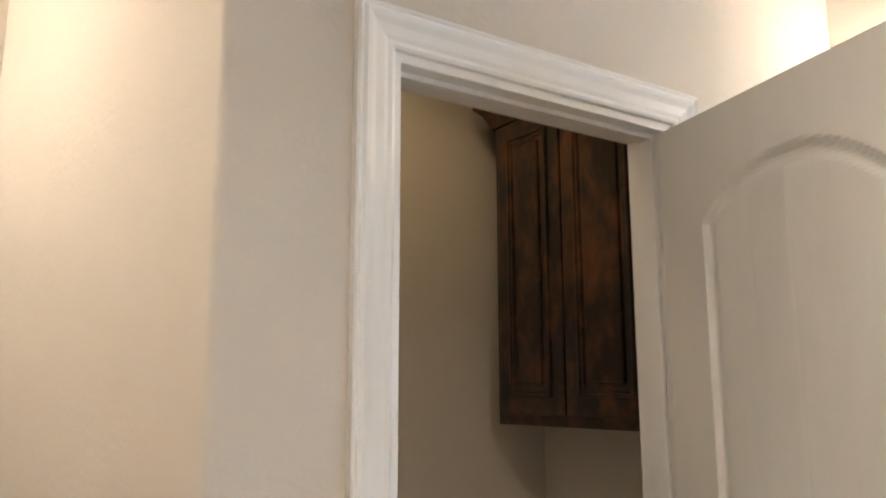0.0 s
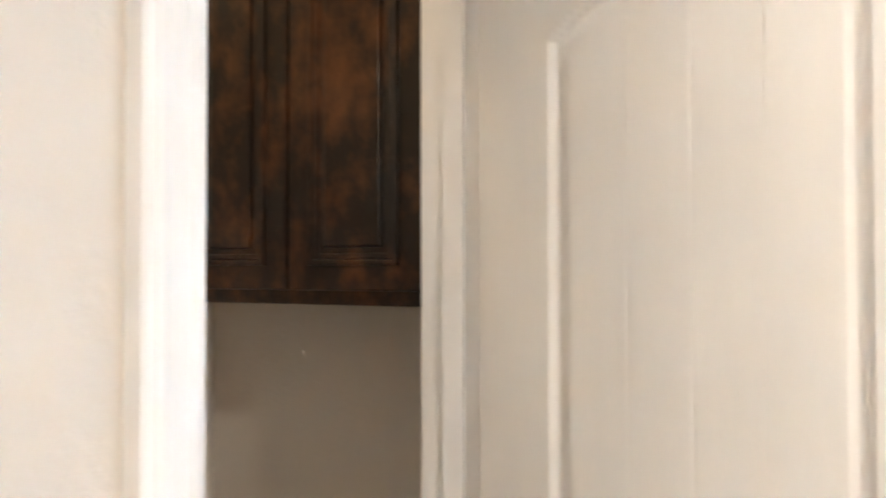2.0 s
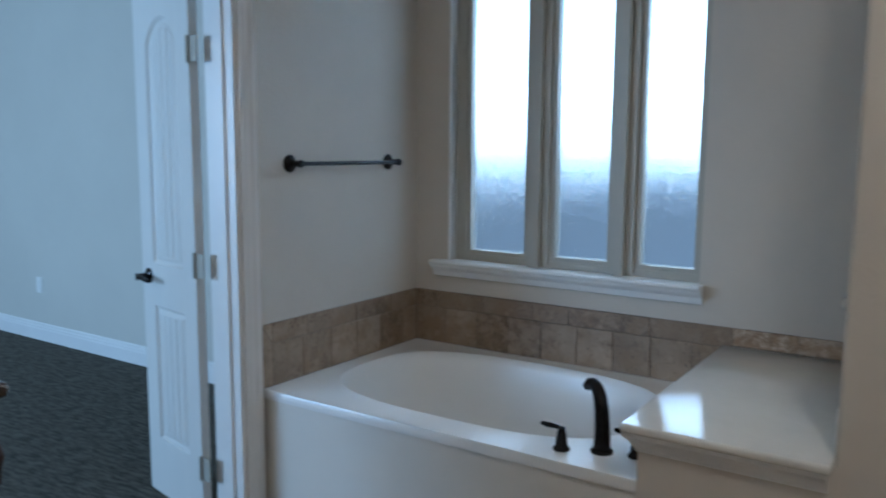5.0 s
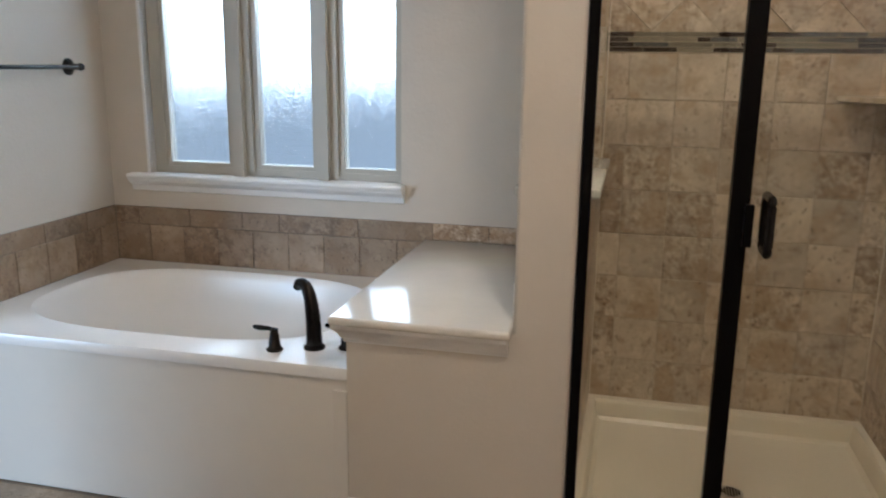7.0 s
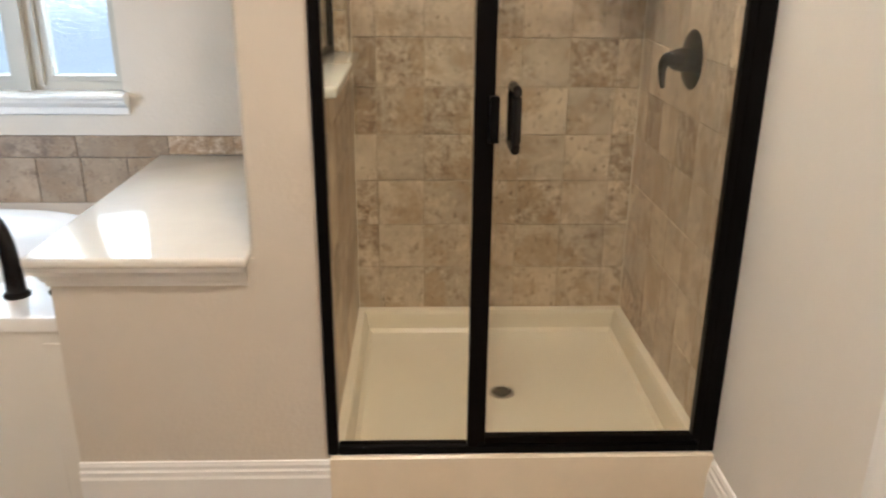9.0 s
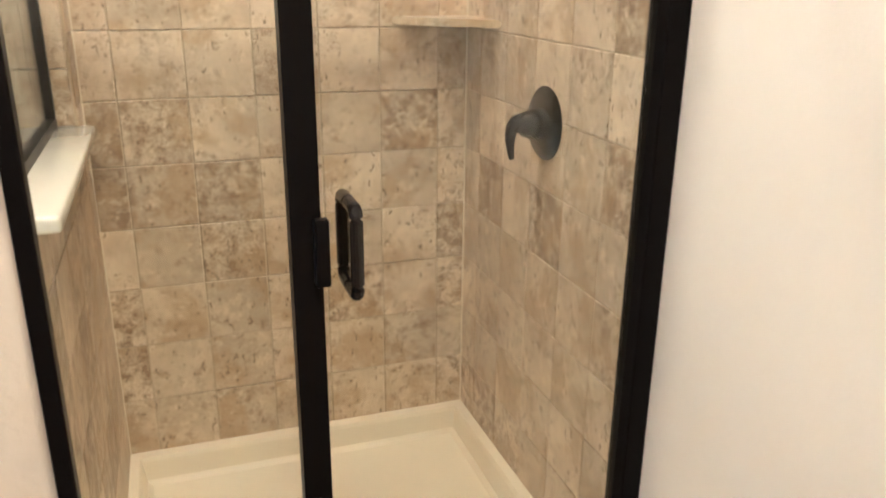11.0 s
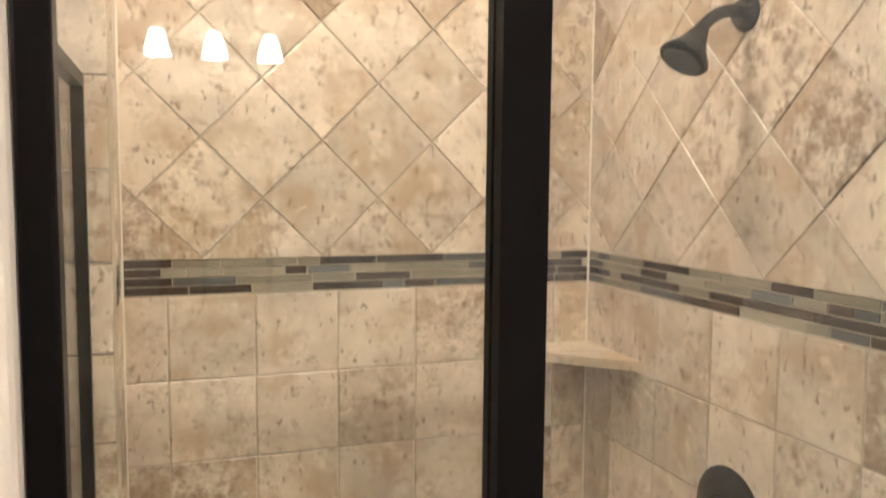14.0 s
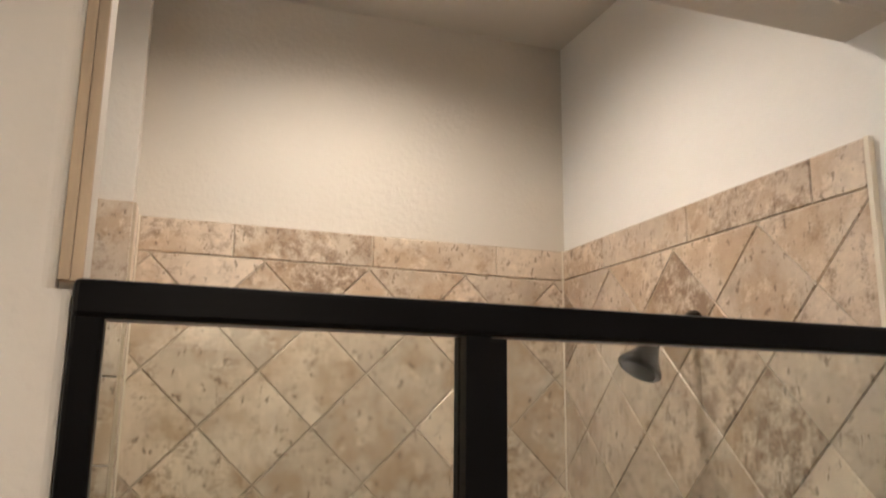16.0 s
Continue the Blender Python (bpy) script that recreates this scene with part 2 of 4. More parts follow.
GLASS = clear_glass("clear_glass")
FROST = bpy.data.materials.new("obscure_glass")
FROST.use_nodes = True
fb = FROST.node_tree.nodes["Principled BSDF"]
fb.inputs["Base Color"].default_value = (0.93, 0.97, 1, 1)
fb.inputs["Transmission Weight"].default_value = 1
fb.inputs["Roughness"].default_value = 0.13
fb.inputs["IOR"].default_value = 1.3
fv = FROST.node_tree.nodes.new("ShaderNodeTexVoronoi")
fv.inputs["Scale"].default_value = 210
fc = FROST.node_tree.nodes.new("ShaderNodeTexCoord")
fp = FROST.node_tree.nodes.new("ShaderNodeBump")
fp.inputs["Strength"].default_value = 0.7
fp.inputs["Distance"].default_value = 0.004
FROST.node_tree.links.new(fc.outputs["Object"], fv.inputs["Vector"])
FROST.node_tree.links.new(fv.outputs["Distance"], fp.inputs["Height"])
FROST.node_tree.links.new(fp.outputs[0], fb.inputs["Normal"])


def glow(name, color, strength):
    m = bpy.data.materials.new(name)
    m.use_nodes = True
    nt = m.node_tree
    nt.nodes.clear()
    o = nt.nodes.new("ShaderNodeOutputMaterial")
    e = nt.nodes.new("ShaderNodeEmission")
    e.inputs["Color"].default_value = (*color, 1)
    e.inputs["Strength"].default_value = strength
    nt.links.new(e.outputs[0], o.inputs[0])
    return m


LAMP = glow("lamp_glass", (1.0, 0.80, 0.58), 36)
CAN = glow("can_lamp", (1.0, 0.80, 0.55), 12)

# glowing sheet as outdoor distance seen through the obscure glass: bright sky over a grey-blue yard
OUT = glow("outdoor_glow_sheet", (1, 1, 1), 6.5)
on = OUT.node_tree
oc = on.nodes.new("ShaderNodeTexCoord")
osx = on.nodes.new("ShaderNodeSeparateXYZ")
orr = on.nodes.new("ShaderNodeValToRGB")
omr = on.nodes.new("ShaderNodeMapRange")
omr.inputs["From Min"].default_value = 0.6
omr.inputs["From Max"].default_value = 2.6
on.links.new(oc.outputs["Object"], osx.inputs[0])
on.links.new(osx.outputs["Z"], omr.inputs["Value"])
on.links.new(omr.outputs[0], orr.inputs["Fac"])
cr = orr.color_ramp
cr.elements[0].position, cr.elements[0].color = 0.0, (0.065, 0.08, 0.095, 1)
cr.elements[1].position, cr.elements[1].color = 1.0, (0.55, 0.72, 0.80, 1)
# middle band raised well above the rest, to give the room its daylight
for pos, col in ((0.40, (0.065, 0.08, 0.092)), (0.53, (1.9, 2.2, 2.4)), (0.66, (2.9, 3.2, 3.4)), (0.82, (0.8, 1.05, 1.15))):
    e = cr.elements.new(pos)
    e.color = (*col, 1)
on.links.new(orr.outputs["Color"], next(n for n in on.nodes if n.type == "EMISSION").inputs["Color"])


# ---------- mesh helpers ----------
def part(name, bm, mat, parent=None, label="", smooth=False):
    me = bpy.data.meshes.new(name)
    bmesh.ops.recalc_face_normals(bm, faces=bm.faces)
    bm.to_mesh(me)
    bm.free()
    me.materials.append(mat)
    if smooth:
        me.polygons.foreach_set("use_smooth", [True] * len(me.polygons))
        me.set_sharp_from_angle(angle=radians(40))
    ob = new(name, me)
    if parent:
        ob.parent = parent
    if label:
        ob["label"] = label
    return ob


def empty(name, label, category, m=None, kind="", group=""):
    ob = new(name)
    ob.empty_display_size = 0.1
    if m:
        ob.matrix_world = m
    return tagged(ob, label, category, group, kind)


def add_box(bm, x0, x1, y0, y1, z0, z1, bevel=0.0, seg=2):
    r = bmesh.ops.create_cube(bm, size=1.0)
    bmesh.ops.transform(bm, matrix=Matrix.LocRotScale(((x0 + x1) / 2, (y0 + y1) / 2, (z0 + z1) / 2), None, (x1 - x0, y1 - y0, z1 - z0)), verts=r["verts"])
    if bevel > 0:
        es = list({e for v in r["verts"] for e in v.link_edges})
        bmesh.ops.bevel(bm, geom=es, offset=bevel, segments=seg, affect="EDGES", profile=0.5)
    return bm


def box(x0, x1, y0, y1, z0, z1, bevel=0.0, seg=2):
    return add_box(bmesh.new(), x0, x1, y0, y1, z0, z1, bevel, seg)


def boxes(*bs):
    bm = bmesh.new()
    for b in bs:
        add_box(bm, *b)
    return bm


def lathe(profile, seg=28, bm=None, m=None):
    """Round body about z from (radius, height) pairs."""
    bm = bm or bmesh.new()
    rings = []
    for r, z in profile:
        rings.append([bm.verts.new((max(r, 1e-4) * math.cos(2 * math.pi * i / seg), max(r, 1e-4) * math.sin(2 * math.pi * i / seg), z)) for i in range(seg)])
    for a, b in zip(rings, rings[1:]):
        for i in range(seg):
            bm.faces.new((a[i], a[(i + 1) % seg], b[(i + 1) % seg], b[i]))
    bm.faces.new(rings[0])
    bm.faces.new(rings[-1])
    if m:
        bmesh.ops.transform(bm, matrix=m, verts=[v for r in rings for v in r])
    return bm


def tube(points, radii, seg=16, bm=None, flat=1.0):
    """Rounded rod along a line of points."""
    bm = bm or bmesh.new()
    pts = [Vector(p) for p in points]
    rings = []
    up = Vector((0.01, 0.03, 1)).normalized()
    for i, p in enumerate(pts):
        d = (pts[min(i + 1, len(pts) - 1)] - pts[max(i - 1, 0)]).normalized()
        a = d.cross(up)
        if a.length < 0.1:
            a = d.cross(Vector((1, 0.1, 0)))
        a.normalize()
        b = d.cross(a).normalized()
        r = radii[i] if isinstance(radii, (list, tuple)) else radii
        rings.append([bm.verts.new(p + r * (math.cos(2 * math.pi * k / seg) * a + flat * math.sin(2 * math.pi * k / seg) * b)) for k in range(seg)])
    for a, b in zip(rings, rings[1:]):
        for i in range(seg):
            bm.faces.new((a[i], a[(i + 1) % seg], b[(i + 1) % seg], b[i]))
    bm.faces.new(rings[0])
    bm.faces.new(rings[-1])
    return bm


def curve_pts(p0, p1, p2, p3, n=14):
    out = []
    for i in range(n + 1):
        t = i / n
        out.append(tuple((1 - t) ** 3 * a + 3 * t * (1 - t) ** 2 * b + 3 * t * t * (1 - t) * c + t ** 3 * d for a, b, c, d in zip(p0, p1, p2, p3)))
    return out


def sweep(profile, path, bm=None):
    """Straight moulding: profile of (out, up) pairs along a list of (x, y, ox, oy) stations; o is the way out of the wall, mitred."""
    bm = bm or bmesh.new()
    rows = [[bm.verts.new((x + ox * a, y + oy * a, z)) for a, z in profile] for x, y, ox, oy in path]
    n = len(profile)
    for r, s in zip(rows, rows[1:]):
        for i in range(n):
            bm.faces.new((r[i], r[(i + 1) % n], s[(i + 1) % n], s[i]))
    bm.faces.new(rows[0])
    bm.faces.new(rows[-1])
    return bm


BASEP = [(0, 0), (0.016, 0), (0.016, 0.088), (0.013, 0.096), (0.013, 0.108), (0.009, 0.114), (0.009, 0.124), (0.005, 0.134), (0, 0.136)]
CASP = [(0.0, 0.0), (0.0, 0.010), (0.006, 0.013), (0.014, 0.010), (0.022, 0.013), (0.040, 0.016), (0.052, 0.022), (0.060, 0.024), (0.066, 0.019), (0.072, 0.022), (0.076, 0.018), (0.076, 0.0)]


def casing(w, h, m):
    """Mitred door casing round an opening of w by h; m lays (along, out, up) into the world."""
    bm = bmesh.new()
    rows = []
    for f in (lambda s: (-s, 0.0), lambda s: (-s, h + s), lambda s: (w + s, h + s), lambda s: (w + s, 0.0)):
        rows.append([bm.verts.new((f(s)[0], o, f(s)[1])) for s, o in CASP])
    n = len(CASP)
    for r, q in zip(rows, rows[1:]):
        for i in range(n):
            bm.faces.new((r[i], r[(i + 1) % n], q[(i + 1) % n], q[i]))
    bm.faces.new(rows[0])
    bm.faces.new(rows[-1])
    bmesh.ops.transform(bm, matrix=m, verts=bm.verts)
    return bm


PLANK = 0.006


def panel_depth(x, z, w, h):
    """Relief of a moulded door face: an arched upper panel with planks and a lower one."""
    st = 0.128 if w > 0.6 else 0.10
    best = 0.0
    for z0, z1, arch in ((0.24, 0.80, 0.0), (0.97, h - 0.13, 0.10)):
        a = w / 2 - st
        cx = x - w / 2
        if abs(cx) > a + 0.001:
            continue
        top = z1 - arch * (abs(cx) / a) ** 2.2 if arch else z1
        d = min(a - abs(cx), z - z0, (top - z) * (0.86 if arch else 1))
        if d <= 0:
            continue
        if d < 0.010:
            v = -0.012 * d / 0.010
        elif d < 0.018:
            v = -0.012
        elif d < 0.034:
            v = -0.012 + 0.009 * (d - 0.018) / 0.016
        else:
            v = -0.003
            pw = (2 * a - 0.068) / 4
            g = ((cx + a - 0.034) / pw) % 1.0
            e = min(g, 1 - g) * pw
            if e < 0.005:
                v -= PLANK * (1 - e / 0.005)
        best = v
    return best


def door_slab(w, h, th):
    """Moulded slab, hinge at x = 0, faces at y = 0 and y = -th."""
    bm = bmesh.new()
    nx, nz = int(w / 0.004), int(h / 0.008)
    grids = []
    for side in (0, 1):
        g = [[bm.verts.new((w * i / nx, (panel_depth(w * i / nx, h * k / nz, w, h)) if side == 0 else (-th - panel_depth(w * i / nx, h * k / nz, w, h)), h * k / nz)) for k in range(nz + 1)] for i in range(nx + 1)]
        for i in range(nx):
            for k in range(nz):
                bm.faces.new((g[i][k], g[i + 1][k], g[i + 1][k + 1], g[i][k + 1]))
        grids.append(g)
    a, b = grids
    for i in range(nx):
        for k in (0, nz):
            bm.faces.new((a[i][k], a[i + 1][k], b[i + 1][k], b[i][k]))
    for k in range(nz):
        for i in (0, nx):
            bm.faces.new((a[i][k], a[i][k + 1], b[i][k + 1], b[i][k]))
    return bm


def lever(parent, x, y, z, out, toward):
    """Round rose and lever; out: +1 or -1 along y; toward: +1 or -1 along x."""
    m = Matrix.Translation((x, y, z)) @ Matrix.Rotation(radians(-90 * out), 4, "X")
    h = part("door_handle", lathe([(0.0, 0), (0.031, 0), (0.031, 0.005), (0.024, 0.010), (0.013, 0.014), (0.012, 0.045), (0.016, 0.052), (0.0, 0.056)], 24, m=m), BRONZE, parent, "dark bronze door lever", True)
    pts = curve_pts((x, y + out * 0.048, z), (x + toward * 0.03, y + out * 0.052, z + 0.006), (x + toward * 0.06, y + out * 0.05, z - 0.012), (x + toward * 0.105, y + out * 0.05, z - 0.004), 10)
    part("lever", tube(pts, [0.010, 0.010, 0.010, 0.009, 0.009, 0.008, 0.008, 0.008, 0.008, 0.009, 0.006], 10), BRONZE, h, "", True)


def hinge(parent, x, y, z):
    part("hinge", lathe([(0.0, -0.05), (0.005, -0.048), (0.0062, -0.045), (0.0062, 0.045), (0.005, 0.048), (0, 0.05)], 12, boxes((x - 0.055, x + 0.004, y - 0.006, y - 0.003, z - 0.045, z + 0.045)), Matrix.Translation((x, y + 0.004, z))), VINYL, parent, "", True)


def upright(bm, x0, x1, y0, y1, z0, z1, round_sides, rad=0.014):
    """Post whose front corners (at y0) are rounded on the sides named by -1 and 1."""
    pts = [(x0, y1)]
    for s, x in ((-1, x0), (1, x1)):
        if s in round_sides:
            a = [math.pi / 2 * i / 5 for i in range(6)]
            arc = [(x - s * rad + s * rad * math.sin(v), y0 + rad - rad * math.cos(v)) for v in a]
            pts += arc if s == 1 else arc[::-1]
        else:
            pts.append((x, y0))
    pts.append((x1, y1))
    lo = [bm.verts.new((x, y, z0)) for x, y in pts]
    hi = [bm.verts.new((x, y, z1)) for x, y in pts]
    for i in range(len(pts)):
        j = (i + 1) % len(pts)
        bm.faces.new((lo[i], lo[j], hi[j], hi[i]))
    bm.faces.new(lo)
    bm.faces.new(hi)


# ---------- room shell ----------
CEIL_Z = 2.75
BED_Z = 3.10


def wall(name, label, bm, mat=None):
    return tagged(part(name, bm, mat or PAINT), label, "wall", kind="structure")


wall("wall_west", "beige textured wall with the bedroom doorway and towel bar",
     boxes((-2.14, -1.995, -2.6, -1.017, 0, BED_Z), (-2.14, -1.995, -0.075, 1.15, 0, BED_Z), (-2.14, -1.995, -1.017, -0.075, 2.07, BED_Z)))
wall("wall_north", "beige textured wall round the tub window",
     boxes((-1.995, -1.80, 1.007, 1.15, 0, CEIL_Z), (-0.665, -0.05, 1.007, 1.15, 0, CEIL_Z), (-1.80, -0.665, 1.007, 1.15, 0, 0.885), (-1.80, -0.665, 1.007, 1.15, 2.40, CEIL_Z)))
# wall between tub and shower, with the glazed opening
OY0, OY1, OZ0, OZ1 = 0.17, 0.865, 1.06, 1.86
col = boxes((-0.05, 0.115, OY1, 1.007, 0, CEIL_Z), (-0.05, 0.115, 0.035, OY1, 0, OZ0), (-0.05, 0.115, 0.035, 0.11, OZ0, CEIL_Z), (-0.05, 0.115, 0.11, OY0, OZ0, OZ1))
upright(col, -0.05, 0.1128, 0.0, 0.035, 0.70, 1.905, (-1, 1))
upright(col, -0.05, 0.096, 0.0, 0.035, 1.905, CEIL_Z, (-1, 1))
upright(col, -0.0535, 0.1128, 0.0, 0.035, 0, 0.70, (1,))
wall_shower_side = wall("wall_shower_side", "beige wall between tub and shower, stone-tiled inside", col)
wall_shower_back = wall("wall_shower_back", "shower back wall with stone tiles under beige paint", box(-0.05, 1.27, 0.987, 1.13, 0, CEIL_Z))
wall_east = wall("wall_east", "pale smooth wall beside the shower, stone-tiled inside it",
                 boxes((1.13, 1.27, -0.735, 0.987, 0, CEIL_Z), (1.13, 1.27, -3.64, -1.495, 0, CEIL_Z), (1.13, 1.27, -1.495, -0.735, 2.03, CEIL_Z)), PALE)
wall("wall_shower_header", "beige header above the shower door", box(0.097, 1.13, 0.0, 0.09, 2.36, CEIL_Z))
wall("wall_south", "beige alcove wall with mirror and lamps", box(-0.36, 1.13, -3.64, -3.5, 0, CEIL_Z))

# toilet compartment, turned against the rest; HINGE and JAMB are the two sides of its doorway
HINGE = Vector((-1.210, -2.357, 0))
JAMB = Vector((-0.518, -2.577, 0))
U = (HINGE - JAMB).normalized()
TW = (HINGE - JAMB).length
V = Vector((U.y, -U.x, 0))
if V.y > 0:
    V = -V
TM = Matrix(((U.x, V.x, 0, JAMB.x), (U.y, V.y, 0, JAMB.y), (0, 0, 1, 0), (0, 0, 0, 1)))
TH = 2.075


def local(bm):
    bmesh.ops.transform(bm, matrix=TM, verts=bm.verts)
    return bm


CORNER = -0.303
wt = boxes((TW, TW + 0.22, 0, 0.115, 0, CEIL_Z), (0, TW, 0, 0.115, TH, CEIL_Z))
add_box(wt, CORNER + 0.018, 0, 0, 0.115, 0, CEIL_Z)
va = TM @ Vector((TW + 0.22, 0, 0))
vang = math.atan2(-2.17 - va.y, -2.0 - va.x)
vb = box(0, 0.72, 0, 0.1, 0, CEIL_Z)
bmesh.ops.transform(vb, matrix=Matrix.Translation(va) @ Matrix.Rotation(vang, 4, "Z"), verts=vb.verts)
wall("wall_vanity_side", "lamp-lit beige wall beside the vanity", vb)
wall("wall_toilet_front", "beige textured wall with the toilet doorway", local(wt))
ce = TM @ Vector((CORNER + 0.018, 0.018, 0))
alc = box(ce.x - 0.115, ce.x + 0.0178, -3.5, ce.y, 0, CEIL_Z)
lathe([(0.018, 0), (0.018, CEIL_Z)], 40, alc, Matrix.Translation((ce.x, ce.y, 0)))
wall("wall_alcove_side", "lamp-lit beige textured wall with a rounded corner", alc)
wall("wall_toilet_back", "beige back wall of the toilet room", local(box(-0.9, TW + 0.9, 0.90, 1.0, 0, CEIL_Z)))
wall("wall_toilet_side", "beige side wall of the toilet room", local(box(TW + 0.38, TW + 0.48, 0.115, 0.90, 0, CEIL_Z)))
wall("wall_toilet_left", "beige side wall of the toilet room", local(box(-0.19, -0.12, 0.115, 0.90, 0, CEIL_Z)))

tagged(part("ceiling", boxes((-1.995, 1.27, -4.2, 1.15, CEIL_Z, CEIL_Z + 0.1)), CEIL), "flat beige textured ceiling", "ceiling", kind="structure")
floor = tagged(part("floor", box(-2.1, 1.27, -4.2, 1.15, -0.1, -0.004), TUBGROUT), "brown stone tile floor with dark joints", "floor", kind="structure")

# bedroom
tagged(part("floor_bedroom", box(-8.2, -2.1, -4.2, 1.3, -0.1, 0.004), CARPET), "dark grey-brown looped carpet", "carpet", kind="structure")
wall("wall_bedroom_north", "pale bedroom wall lit by daylight", box(-8.2, -2.14, 1.12, 1.25, 0, BED_Z), BEDPAINT)
wall("wall_bedroom_west", "pale bedroom wall", box(-8.2, -8.05, -4.2, 1.12, 0, BED_Z), BEDPAINT)
wall("wall_bedroom_south", "pale bedroom wall with a wide window", boxes((-8.2, -6.3, -4.2, -4.05, 0, BED_Z), (-3.7, -2.10, -4.2, -4.05, 0, BED_Z), (-6.3, -3.7, -4.2, -4.05, 0, 0.7), (-6.3, -3.7, -4.2, -4.05, 2.3, BED_Z)), BEDPAINT)
wall("wall_bedroom_east", "pale bedroom wall", box(-2.25, -2.10, -4.05, -2.6, 0, BED_Z), BEDPAINT)
tagged(part("ceiling_bedroom", box(-8.2, -1.995, -4.2, 1.25, BED_Z, BED_Z + 0.1), CEIL), "flat pale bedroom ceiling", "ceiling", kind="structure")
tagged(part("ground", box(-40, 40, -40, 40, -0.4, -0.2), material("yard", (0.10, 0.11, 0.06), 0.95, spread=0.4, scale=3)), "plain yard ground outside", "ground", kind="structure")
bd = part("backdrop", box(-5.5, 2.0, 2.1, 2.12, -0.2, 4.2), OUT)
tagged(bd, "glowing sheet standing in for daylight and outdoor distance beyond the window", "backdrop", kind="structure")

# ---------- trim ----------
def baseboard(path):
    return tagged(part("baseboard", sweep(BASEP, path), TRIM), "white moulded baseboard", "baseboard", kind="structure")


baseboard([(-0.532, 0.0, 0, -1), (0.118, 0.0, 0, -1)])
baseboard([(1.13, -0.01, -1, 0), (1.13, -0.658, -1, 0)])
baseboard([(-2.145, 1.12, 0, -1), (-8.05, 1.12, 0, -1)])
a0, a1 = TM @ Vector((-0.077, 0, 0)), TM @ Vector((CORNER + 0.01, 0, 0))
baseboard([(a0.x, a0.y, -V.x, -V.y), (a1.x, a1.y, -V.x, -V.y)])


def doorway(name, label, w, h, depth, m):
    """Jamb lining, stops and casing on both faces; m lays (along, out of the room side, up) into the world."""
    d = empty(name, label, "door frame", kind="structure")
    bm = boxes((-0.0, 0.018, -depth, 0, 0, h), (w - 0.018, w, -depth, 0, 0, h), (0.018, w - 0.018, -depth, 0, h - 0.018, h))
    add_box(bm, 0.018, 0.028, -depth * 0.62, -depth * 0.3, 0, h - 0.018)
    add_box(bm, w - 0.028, w - 0.018, -depth * 0.62, -depth * 0.3, 0, h - 0.018)
    add_box(bm, 0.028, w - 0.028, -depth * 0.62, -depth * 0.3, h - 0.028, h - 0.018)
    bmesh.ops.transform(bm, matrix=m, verts=bm.verts)
    part("jamb", bm, TRIM, d)
    part("casing", casing(w, h, m), TRIM, d)
    part("casing", casing(w, h, m @ Matrix.Translation((0, -depth, 0)) @ Matrix.Diagonal((1, -1, 1, 1))), TRIM, d)
    return d


doorway("door_frame_bedroom", "white moulded frame of the bedroom doorway", 0.942, 2.07, 0.145, Matrix(((0, 1, 0, -1.995), (1, 0, 0, -1.017), (0, 0, 1, 0), (0, 0, 0, 1))))
doorway("door_frame_toilet", "white moulded frame of the toilet doorway", TW, TH, 0.115, TM @ Matrix.Diagonal((1, -1, 1, 1)))
doorway("door_frame_closet", "white moulded frame of a doorway beside the shower", 0.76, 2.03, 0.14, Matrix(((0, -1, 0, 1.13), (1, 0, 0, -1.495), (0, 0, 1, 0), (0, 0, 0, 1))))

# doors
def panel_door(name, label, w, h, m, hinges, handle):
    d = empty(name, label, "door", m)
    part("leaf", door_slab(w, h, 0.035), DOORP, d)
    for z in hinges:
        hinge(d, -0.004, 0.004, z)
    if handle:
        lever(d, w - 0.06, 0.0, 0.915, 1, -1)
        lever(d, w - 0.06, -0.035, 0.915, -1, -1)
    return d


# bedroom leaf: stands open into the bedroom
yb = math.degrees(math.atan2(0.09, -0.437))
panel_door("panel_door", "white two-panel plank door standing open into the carpeted bedroom", 0.455, 2.05, pose(-2.188, -0.122, 0.010, 0, 0, yb), (0.22, 1.0, 1.78), True)
PLANK = 0.0008
# toilet leaf: stands open into the bathroom
LATCH = Vector((-0.847, -1.745, 0))
dt = LATCH - HINGE
yt = math.degrees(math.atan2(dt.y, dt.x))
hp = HINGE + Vector((U.x, U.y, 0)) * -0.012 - V * 0.012
panel_door("panel_door", "cream two-panel door standing open before the toilet room", 0.705, 2.035, pose(hp.x, hp.y, 0.010, 0, 0, yt) , (0.22, 1.03, 1.80), False)
panel_door("panel_door", "white panel door, closed, beside the shower", 0.72, 2.0, pose(1.19, -1.475, 0.010, 0, 0, 90), (), False)

# ---------- window ----------
win = empty("window_1", "three-light window with obscure glass and white sill", "window", kind="structure")
part("window_frame", boxes((-1.80, -1.745, 1.05, 1.12, 0.935, 2.40), (-0.69, -0.665, 1.05, 1.12, 0.935, 2.40), (-1.745, -0.69, 1.05, 1.12, 0.935, 0.965), (-1.745, -0.69, 1.05, 1.12, 2.36, 2.40)), VINYL, win)
for x0, x1 in ((-1.435, -1.32), (-1.05, -0.94)):
    part("mullion", boxes((x0 + 0.026, x1 - 0.040, 1.014, 1.13, 0.935, 2.40), (x0 + 0.006, x1 - 0.006, 1.040, 1.125, 0.95, 2.38), (x0, x1, 1.056, 1.12, 0.965, 2.36)), VINYL, win)
